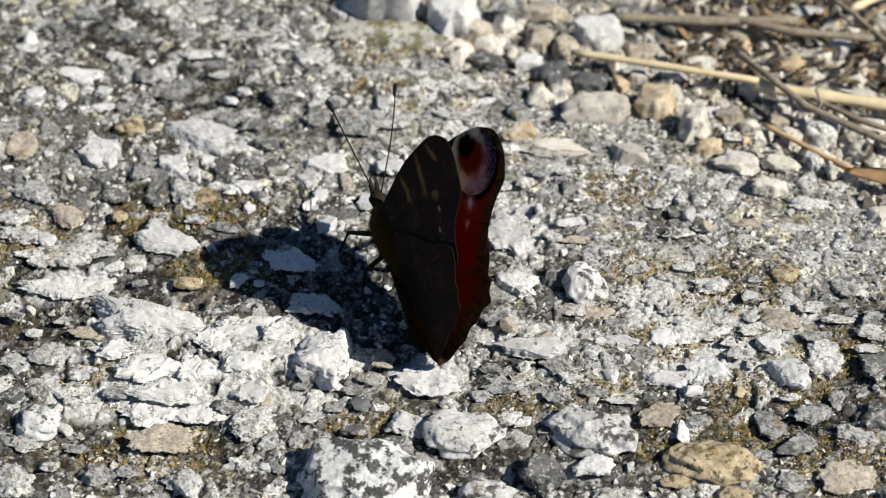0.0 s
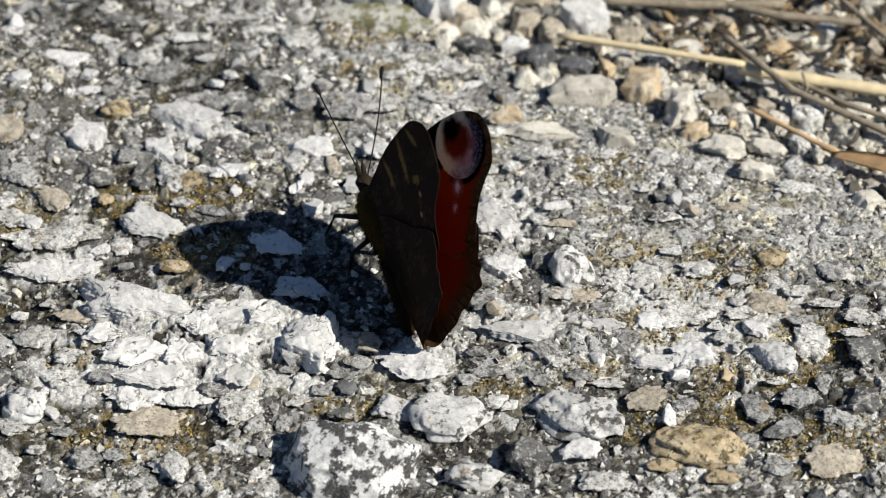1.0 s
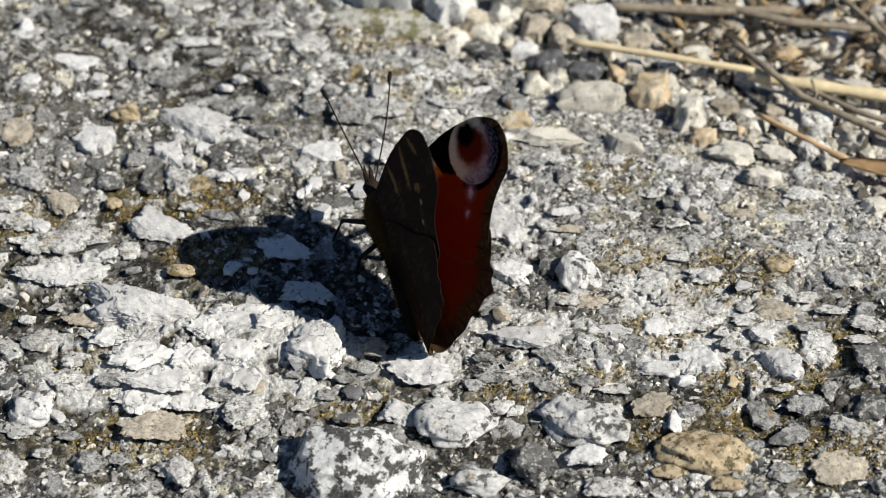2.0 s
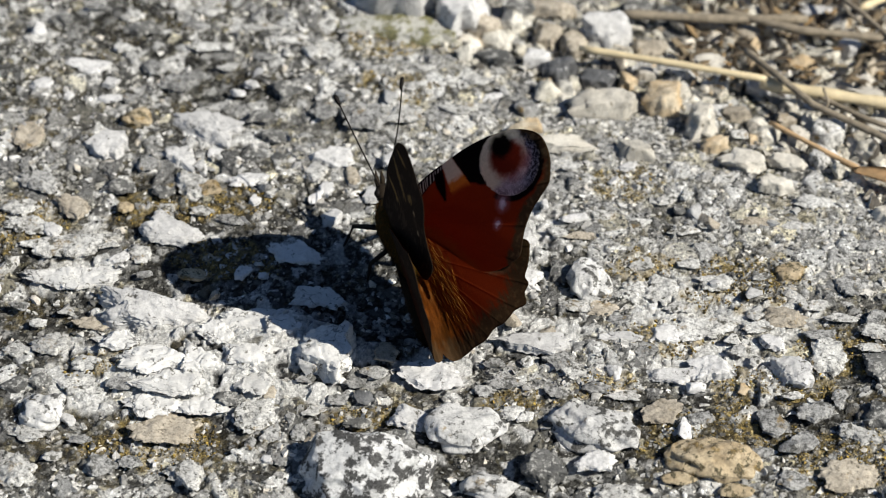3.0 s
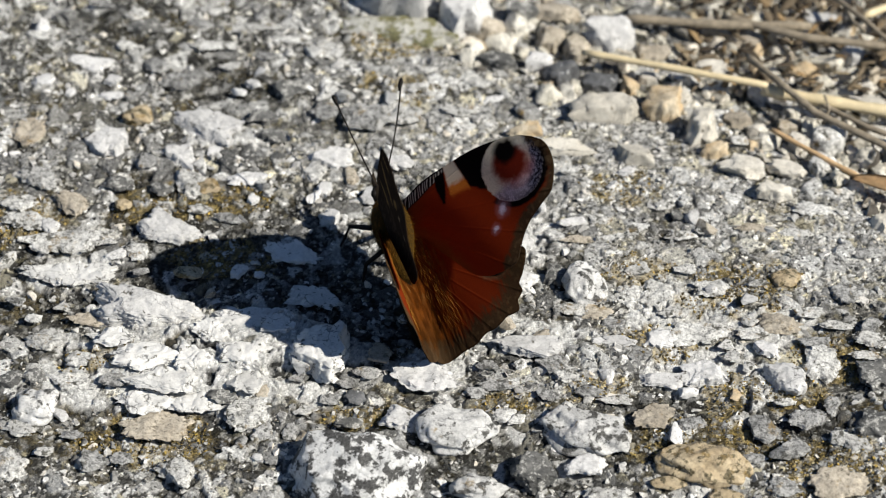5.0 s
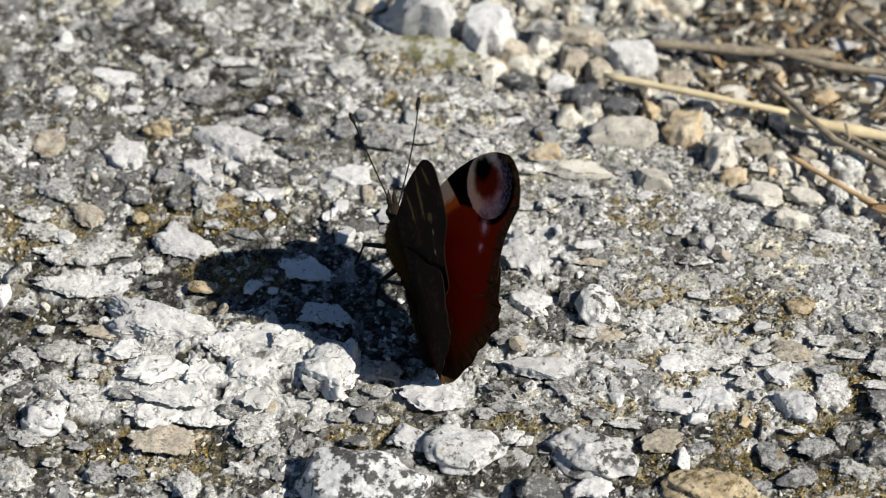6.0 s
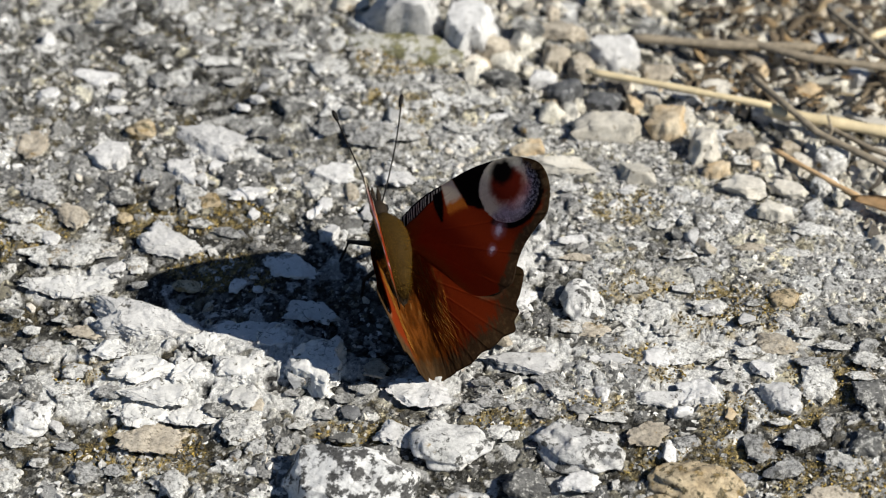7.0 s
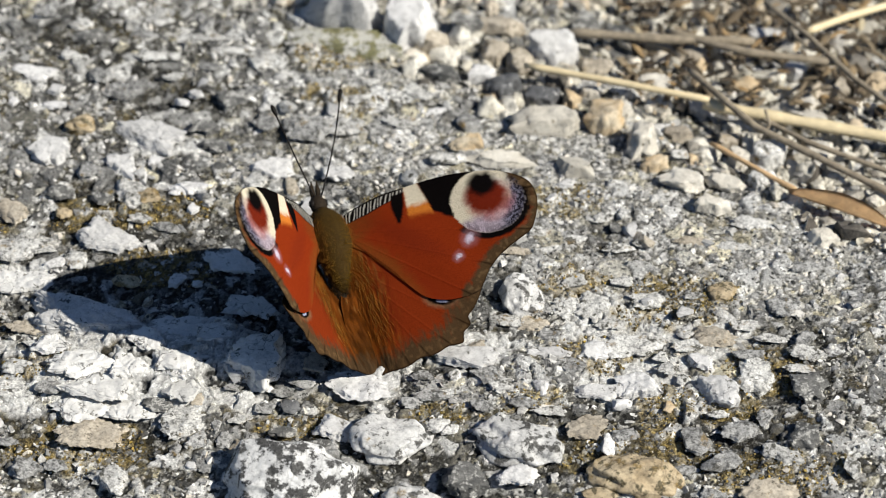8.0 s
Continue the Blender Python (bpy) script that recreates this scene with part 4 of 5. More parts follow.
def closed_curve(points, count):
    """A smooth closed line through the corners, evenly stepped."""
    p = np.array(points, float)
    n = len(p)
    t = np.linspace(0, n, count, endpoint=False)
    i, a = np.floor(t).astype(int), (t % 1)[:, None]
    q0, q1, q2, q3 = p[(i - 1) % n], p[i % n], p[(i + 1) % n], p[(i + 2) % n]
    return 0.5 * (2 * q1 + (q2 - q0) * a + (2 * q0 - 5 * q1 + 4 * q2 - q3) * a * a + (3 * q1 - q0 - 3 * q2 + q3) * a ** 3)


def soft(x, lo, hi):
    x = np.clip((x - lo) / (hi - lo), 0, 1)
    return x * x * (3 - 2 * x)


def blob(u, v, cx, cy, a, b, turn=0.0, edge=0.25):
    """One inside an ellipse, nought outside it."""
    c, s = math.cos(radians(turn)), math.sin(radians(turn))
    p, q = (u - cx) * c + (v - cy) * s, -(u - cx) * s + (v - cy) * c
    return 1 - soft(np.hypot(p / a, q / b), 1 - edge, 1 + edge)


def over(base, mask, colour):
    return base * (1 - mask[:, None]) + np.array(colour) * mask[:, None]


RED, BLACK, CREAM, BROWN = (0.245, 0.030, 0.007), (0.005, 0.004, 0.004), (0.74, 0.66, 0.50), (0.085, 0.050, 0.024)
LILAC, RUST, VIOLET = (0.50, 0.41, 0.47), (0.19, 0.050, 0.009), (0.20, 0.19, 0.26)


def edge_distance(u, v, edge):
    d = np.full(len(u), 1e9)
    for ex, ey in edge:
        d = np.minimum(d, np.hypot(u - ex, v - ey))
    return d


def fore_upper(u, v, outer):
    """Colours of a forewing's upper side, and how far loose dark scales speckle them."""
    j = 0.35 * value_noise(u + 50, v + 50, 0.8, 41) + 0.25 * value_noise(u + 50, v + 50, 0.35, 42)
    c = np.tile(np.array(RED), (len(u), 1))
    flakes = np.zeros(len(u))
    c = over(c, soft(5.5 - u + 0.15 * (v - 4) + 1.6 * j, 0, 5.5) * 0.9, RUST)
    c = over(c, soft(1.9 - u + j, 0, 1.8) * 0.85, (0.085, 0.042, 0.012))
    c = over(c, blob(u, v + 0.6 * j, 12.2, 4.2, 6.5, 1.5, -40, 0.6) * 0.4, (0.17, 0.020, 0.008))
    c = over(c, blob(u, v + 0.6 * j, 9.0, 0.2, 6.0, 0.9, -44, 0.5) * 0.3, (0.20, 0.020, 0.008))
    # pale ticks on the black front edge
    costa = 12.75 - 0.011 * (u - 11) ** 2
    depth = np.interp(u, [2.0, 6.0, 10.0, 13.0], [1.9, 2.0, 1.6, 0.7])
    inside = soft(v + depth + 0.15 * j - costa, -0.12, 0.12) * soft(13.4 - u, 0, 0.5)
    c = over(c, soft(9.5 - u + 1.2 * j, 0, 6) * soft(v - 5.5 - 0.1 * u + j, 0, 4) * 0.45, (0.14, 0.05, 0.013))
    c = over(c, inside, (0.007, 0.006, 0.006))
    ticks = np.sin((u - 0.35 * (v - 11)) * 10.5 + 2.2 * value_noise(u + 9, v * 0.4 + 9, 0.8, 43))
    c = over(c, soft(v + depth - 0.15 - costa, -0.1, 0.1) * soft(costa - v - 0.28, -0.1, 0.1) * soft(13.2 - u, 0, 0.5) * soft(ticks, 0.3, 0.7), (0.55, 0.52, 0.46))
    # black wedge, cream wedge, black field
    half = 1.05 * np.clip((v - 7.0) / 3.0, 0, 1) ** 0.7
    c = over(c, soft(half - np.abs(u - 11.3 + 0.12 * (12 - v)) + 0.15 * j, -0.12, 0.15) * soft(v - 7.0, 0, 0.5) * soft(12.1 - v, 0, 0.3), BLACK)
    in_cream = soft(u - 12.6 + 0.05 * (12.1 - v) + 0.12 * j, -0.15, 0.15) * soft(15.0 + 0.30 * (12.1 - v) - u, -0.15, 0.15) * soft(v - 8.0 + 0.10 * (u - 12.5) + 0.5 * j, -0.9, 0.5)
    c = over(c, in_cream, (0.62, 0.19, 0.028))
    c = over(c, in_cream * soft(v - 9.2 + 0.7 * j, -0.4, 0.7), CREAM)
    field = soft(u - 15.0 - 0.30 * (12.2 - v) + 0.2 * j, -0.15, 0.15) * soft(v - 7.3 + 0.76 * (u - 16.7) + 0.4 * j, -0.3, 0.3) * soft(25 - u, 0, 1)
    c = over(c, field, BLACK)
    # the great eye, an ellipse leaning outwards
    cs, sn = math.cos(radians(-26)), math.sin(radians(-26))
    p, q = (u - 25.1) * cs + (v - 6.2) * sn, -(u - 25.1) * sn + (v - 6.2) * cs
    rr = np.hypot(p / 6.0, q / 5.0) + 0.05 * j
    c = over(c, soft(1.20 - rr, -0.03, 0.05) * soft(p - 0.55 * q + 0.6 + 0.4 * j, -0.5, 0.6), BLACK)
    c = over(c, soft(1.12 - rr, -0.03, 0.03) * soft(q - 1.5, -0.5, 0.8), BLACK)
    disk = soft(1.0 - rr, -0.02, 0.03)
    c = over(c, disk, CREAM)
    # outwards the cream gives way to lilac, then to violet dust on black
    low = disk * soft(-q + 0.75 * p - 1.2 + 0.8 * j, -0.6, 1.6)
    c = over(c, low, LILAC)
    dust = disk * soft(p - 2.6 + 0.1 * q + 0.9 * j, -1.0, 1.6)
    c = over(c, dust, VIOLET)
    flakes = np.maximum(flakes, dust * (0.35 + 0.65 * soft(rr, 0.55, 0.9)))
    c = over(c, disk * soft(rr, 0.8, 1.05) * soft(p - 1.5, 0, 2) * 0.7, BLACK)
    flakes = np.maximum(flakes, low * (0.25 + 0.3 * soft(rr, 0.7, 1.0)))
    pale = disk * blob(u + 0.4 * j, v + 0.4 * j, 27.6, 7.7, 0.9, 2.3, 28, 0.35)
    c = over(c, pale, (0.72, 0.66, 0.56))
    flakes = flakes * (1 - pale)
    c = over(c, blob(u + 0.4 * j, v + 0.4 * j, 26.6, 3.7, 1.0, 0.6, 10, 0.5), (0.78, 0.70, 0.76))
    blush = blob(u + 0.6 * j, v + 0.6 * j, 25.4, 6.2, 3.8, 3.0, -26, 0.3)
    c = over(c, blush * 0.75, (0.42, 0.10, 0.07))
    flakes = np.maximum(flakes, 0.3 * blush)
    core = blob(u + 0.6 * j, v + 0.6 * j, 25.0, 7.0, 3.3, 2.6, -26, 0.25)
    c = over(c, core, (0.16, 0.018, 0.008))
    flakes = flakes * (1 - core)
    c = over(c, blob(u + 0.4 * j, v + 0.4 * j, 24.9, 9.1, 2.3, 1.8, -18, 0.35), BLACK)
    for x, y, a in ((21.0, 1.4, 0.8), (18.7, -0.9, 0.5)):
        halo = blob(u + 0.5 * j, v + 0.5 * j, x, y, 1.6 * a, 1.6 * a, 0, 0.6)
        c = over(c, halo * 0.45, (0.50, 0.24, 0.26))
        flakes = np.maximum(flakes, halo * 0.2)
        c = over(c, blob(u + 0.5 * j, v + 0.5 * j, x, y, 0.85 * a, 0.85 * a, 0, 0.4), (0.72, 0.62, 0.74))
    inner = edge_distance(u, v, closed_curve([(14.6, -6.7), (12.0, -5.3), (10.0, -2.9), (8.0, 0.4), (5.0, 4.0), (1.2, 7.4), (1.2, 7.41), (5.0, 4.01), (8.0, 0.41), (10.0, -2.89), (12.0, -5.29)], 90))
    c = over(c, soft(2.6 + 1.5 * j - inner, 0, 2.6) * soft(13.5 - u, 0, 4) * 0.75, (0.20, 0.060, 0.012))
    c = over(c, soft(1.5 + 0.9 * soft(2.0 - v, 0, 4) + 0.9 * j - outer, 0, 1.0), BROWN)
    c = over(c, soft(value_noise(u + 30, v + 30, 0.5, 49), 0.0, 0.8) * soft(1.9 - outer, 0, 1.0) * 0.6, (0.20, 0.125, 0.060))
    c = over(c, soft(0.3 - outer, 0, 0.25), (0.03, 0.018, 0.01))
    return c, flakes


def hind_upper(u, v, outer):
    j = 0.35 * value_noise(u + 80, v + 50, 0.8, 44) + 0.25 * value_noise(u + 80, v + 50, 0.35, 45)
    c = np.tile(np.array((0.22, 0.030, 0.007)), (len(u), 1))
    streak = value_noise(u * 2.2 + 90, v * 0.45 + 40, 0.6, 48)
    c = over(c, soft(7.5 - u - 0.12 * (v + 8) + 2.0 * j + 1.2 * streak, 0, 4.0), (0.27, 0.062, 0.009))
    c = over(c, soft(4.4 - u + 1.2 * j + 0.8 * streak, 0, 2.4), (0.19, 0.052, 0.007))
    c = over(c, soft(1.9 - u + j + 0.5 * streak, 0, 1.4) * (0.35 + 0.65 * soft(-9 - v, -4, 3)), (0.085, 0.030, 0.006))
    c = over(c, soft(streak - 0.35, 0, 0.3) * soft(7 - u, 0, 3) * soft(v + 6, 0, 4) * 0.35, (0.30, 0.16, 0.05))
    c = over(c, blob(u + 0.4 * j, v + 0.4 * j, 14.6, -5.7, 3.3, 2.1, -20, 0.2) * 0.7, (0.24, 0.15, 0.08))
    c = over(c, blob(u + 0.2 * j, v + 0.2 * j, 14.4, -6.0, 2.5, 1.30, -20, 0.12), BLACK)
    c = over(c, blob(u + 0.2 * j, v + 0.2 * j, 14.3, -6.6, 0.9, 0.32, -20, 0.3), (0.40, 0.43, 0.60))
    c = over(c, soft(4.6 + 1.6 * j + 0.8 * streak - outer, 0, 2.8), BROWN)
    c = over(c, soft(value_noise(u + 30, v + 30, 0.5, 49) + 0.4 * streak, 0.1, 0.9) * soft(3.4 - outer, 0, 1.5) * 0.6 * soft(u, 2, 5), (0.17, 0.100, 0.045))
    c = over(c, soft(0.3 - outer, 0, 0.25), (0.03, 0.018, 0.01))
    return c, 0.12 * soft(8 - u, 0, 4)


def under(u, v, outer):
    """The dark underside, finely barred, with dull pale bars along the front edge."""
    j = value_noise(u * 0.35 + 20, v + 20, 0.35, 51) + value_noise(u + 20, v + 20, 2.5, 52)
    c = np.tile(np.array((0.023, 0.017, 0.014)), (len(u), 1))
    c = over(c, soft(j, 0.1, 1.2) * 0.6, (0.050, 0.036, 0.026))
    for x, y, a, b, turn in ((12.8, 9.6, 0.7, 2.2, 8), (19.4, 8.2, 0.75, 3.2, -8), (21.8, 3.6, 1.2, 0.6, -30), (25.3, 8.6, 0.5, 2.2, 25)):
        c = over(c, blob(u + 0.3 * j, v + 0.3 * j, x, y, a, b, turn, 0.4) * 0.8, (0.16, 0.105, 0.045))
    for x, y in ((21.4, 1.3), (18.9, -0.9)):
        c = over(c, blob(u, v, x, y, 0.45, 0.45, 0, 0.4), (0.20, 0.15, 0.10))
    return c


def wing_material(name):
    n = Nodes(name)
    tint = n.add("ShaderNodeAttribute")
    tint.attribute_name = "scales"
    fine = n.noise(5200, 3, 0.7, 1)
    loose = n.ramp(n.noise(1700, 4, 0.75, 8), [(0.45, 0.0), (0.53, 1.0)])
    base = n.mix(n.maths("MULTIPLY", loose, tint.outputs["Alpha"]), tint.outputs["Color"], (0.012, 0.010, 0.014))
    colour = n.mix(0.55, base, n.ramp(fine, [(0.3, 0.45), (0.62, 1.15)]), "MULTIPLY")
    n.bump(fine, 0.35, 0.0001)
    n.done(colour, 0.8, 0.0)
    glow = n.add("ShaderNodeBsdfTranslucent")
    n.link(n.mix(1.0, colour, (2.4, 2.2, 1.6), "MULTIPLY"), glow.inputs["Color"])
    both = n.add("ShaderNodeMixShader")
    thin = n.add("ShaderNodeAttribute")
    thin.attribute_name = "thin"
    n.link(thin.outputs["Fac"], both.inputs[0])
    n.link(n.shader.outputs[0], both.inputs[1])
    n.link(glow.outputs[0], both.inputs[2])
    n.link(both.outputs[0], n.out.inputs["Surface"])
    return n.mat


WING = wing_material("butterfly_wing_scales")


def wing_mesh(name, edge, root, paint, side, lift, veins):
    """A thin wing: an upper and a lower skin with a closed rim, veins raised and the membrane gently cupped."""
    count, rings = (640, 104) if name == "forewing" else (420, 90)
    line = closed_curve(edge, count)
    r = np.linspace(0, 1, rings) ** 0.8
    root = np.array(root, float)
    flat = root + r[:, None, None] * (line - root)
    flat = flat.reshape(-1, 2)
    u, v = flat[:, 0], flat[:, 1]
    # only the free margin is fringed and scalloped, not the costa
    free = line[(line[:, 1] < 5.5) & (line[:, 0] > 0.5) & (line[:, 0] + line[:, 1] * 0.4 > 4)] if name == "forewing" else line[(line[:, 1] < -5.5) & (line[:, 0] > 1.5)]
    if name == "forewing":
        free = line[(line[:, 0] > 19.5) & (line[:, 1] < 9.0)]
    outer = edge_distance(u, v, free)
    z = -0.0012 * (u - 6) ** 2 * (u > 6) + lift + 0.10 * np.sin(u * 0.5 + v * 0.3)
    if name == "hindwing":
        z = z + 0.03 * value_noise(u * 2.2 + 90, v * 0.3 + 40, 0.7, 53) * soft(9 - u, 0, 4) + 0.32 * np.maximum(1.6 - u, 0) ** 2 * soft(2.0 - v, 0, 5)
    ridge = np.zeros(len(u))
    for angle in veins:
        a = radians(angle)
        d = np.abs(-(u - root[0]) * math.sin(a) + (v - root[1]) * math.cos(a))
        along = (u - root[0]) * math.cos(a) + (v - root[1]) * math.sin(a)
        ridge = np.maximum(ridge, np.where(along > 1.5, np.exp(-((d / 0.16) ** 2)), 0))
    top = np.stack([side * u, v, z + 0.05 + 0.03 * ridge], 1)
    low = np.stack([side * u, v, z - 0.05 - 0.03 * ridge], 1)
    colour, flakes = paint(u, v, outer)
    colour = colour * (1 - 0.6 * (ridge * soft(3.2 - outer, 0, 2.0))[:, None])
    colour = 0.76 * colour
    below = under(u, v, outer)
    i, j = np.meshgrid(np.arange(rings - 1), np.arange(count), indexing="ij")
    k = (j + 1) % count
    quad = np.stack([i * count + j, (i + 1) * count + j, (i + 1) * count + k, i * count + k], -1).reshape(-1, 4)
    if side < 0:
        quad = quad[:, ::-1]
    n = len(top)
    jj = np.arange(count)
    kk = (jj + 1) % count
    a = (rings - 1) * count
    rim = np.stack([a + jj, n + a + jj, n + a + kk, a + kk], 1)
    if side < 0:
        rim = rim[:, ::-1]
    mesh = mesh_from(name, np.concatenate([top, low]) * MM, np.concatenate([quad, quad[:, ::-1] + n, rim]))
    layer = mesh.color_attributes.new("scales", "FLOAT_COLOR", "POINT")
    rgba = np.ones((2 * n, 4), np.float32)
    rgba[:, :3] = np.concatenate([colour, below])
    rgba[:, 3] = np.concatenate([flakes, 0 * flakes])
    layer.data.foreach_set("color", rgba.ravel())
    thin = np.full(len(u), 0.004)
    if name == "hindwing":
        strands = value_noise(u * 2.2 + 90, v * 0.3 + 40, 0.5, 54) + 0.6 * value_noise(u * 2.2 + 90, v * 0.2 + 40, 0.22, 55)
        thin = thin + 0.6 * soft(8.0 - u + 0.12 * (v + 8), 0, 4.5) * soft(3.0 - v, -5, 6) * soft(strands, -1.2, 1.0)
    mesh.attributes.new("thin", "FLOAT", "POINT").data.foreach_set("value", np.concatenate([thin, thin]).astype(np.float32))
    return mesh


def tube(points, radii, sides=10):
    """A closed tapering tube along a line, in millimetres."""
    p, bm, rings = [Vector(q) for q in points], bmesh.new(), []
    for k, q in enumerate(p):
        way = (p[min(k + 1, len(p) - 1)] - p[max(k - 1, 0)]).normalized()
        turn = way.to_track_quat("Z", "Y")
        rings.append([bm.verts.new((q + turn @ Vector((math.cos(t), math.sin(t), 0)) * radii[k]) * MM) for t in np.linspace(0, 2 * math.pi, sides, endpoint=False)])
    for a, b in zip(rings, rings[1:]):
        for k in range(sides):
            bm.faces.new((a[k], a[(k + 1) % sides], b[(k + 1) % sides], b[k]))
    bm.faces.new(rings[0][::-1])
    bm.faces.new(rings[-1])
    for face in bm.faces:
        face.smooth = True
    return bm


def fur(points, count, length, seed, spread=0.6):
    """Hairs on a body: (centre, radius) pairs along the axis; each hair a slim three-sided spike."""
    r = np.random.default_rng(seed)
    vs, fs = [], []
    for _ in range(count):
        k = r.uniform(0, len(points) - 1.001)
        i, a = int(k), k % 1
        c = np.array(points[i][0]) * (1 - a) + np.array(points[i + 1][0]) * a
        radius = points[i][1] * (1 - a) + points[i + 1][1] * a
        t = r.uniform(0, 2 * math.pi)
        out = np.array([math.cos(t), 0, math.sin(t)])
        foot = c + out * radius * 0.92
        tip = foot + (out * r.uniform(0.25, 0.8) + np.array([r.normal(0, 0.25), -0.8, r.normal(0, 0.25)]) * spread) * length * r.uniform(0.6, 1.3)
        across = np.cross(tip - foot, out)
        across /= np.linalg.norm(across) + 1e-9
        w = 0.03
        base = len(vs)
        vs += [foot + across * w, foot - across * w, foot + out * w * 1.5, tip]
        fs += [(base, base + 1, base + 3), (base + 1, base + 2, base + 3), (base + 2, base, base + 3)]
    return mesh_from("fur", np.array(vs) * MM, fs, smooth=False)


def root_hair(side, count, seed):
    """Long hairs that lie over the root of a hindwing."""
    r = np.random.default_rng(seed)
    vs, fs = [], []
    for _ in range(count):
        v = r.uniform(-9.0, 5.0)
        u = 2.9 - 0.12 * v + r.normal(0, 1.0) + 0.5 * r.uniform() ** 3
        way = np.array([0.35 + 0.25 * r.normal(), -1.0, 0.0]) * r.uniform(1.2, 3.0)
        foot, tip = np.array([u, v, 0.12]), np.array([u, v, 0.25 + 0.2 * r.uniform()]) + way
        across = np.array([0.022, 0.008, 0])
        at = len(vs)
        vs += [foot + across, foot - across, foot + (0, 0, 0.05), tip]
        fs += [(at, at + 1, at + 3), (at + 1, at + 2, at + 3), (at + 2, at, at + 3)]
    return mesh_from("hair", np.array(vs) * (side * MM, MM, MM), fs, smooth=False)


def hair_material(name, ventral):
    """Olive-gold hair, rustier towards the flanks; black underneath where it clothes the body."""
    n = Nodes(name)
    rand = n.add("ShaderNodeNewGeometry").outputs["Random Per Island"]
    split = n.add("ShaderNodeSeparateXYZ")
    n.link(n.coord("Object"), split.inputs[0])
    flank = n.ramp(n.maths("MULTIPLY", n.maths("ABSOLUTE", split.outputs[0]), 250), [(0.28, 0.0), (0.62, 1.0)])
    olive = n.ramp(rand, [(0.0, (0.05, 0.029, 0.005)), (0.5, (0.125, 0.068, 0.007)), (0.9, (0.18, 0.098, 0.010)), (1.0, (0.26, 0.145, 0.02))])
    rusty = n.ramp(rand, [(0.0, (0.08, 0.034, 0.007)), (0.5, (0.18, 0.070, 0.010)), (0.9, (0.26, 0.10, 0.014)), (1.0, (0.34, 0.16, 0.04))])
    if not ventral:
        return n.done(rusty, 0.8, 0.03)
    belly = n.ramp(n.maths("ADD", n.maths("MULTIPLY", split.outputs[2], 250), 0.5), [(0.50, 1.0), (0.78, 0.0)])
    return n.done(n.mix(belly, n.mix(flank, olive, rusty), (0.010, 0.008, 0.006)), 0.8, 0.03)


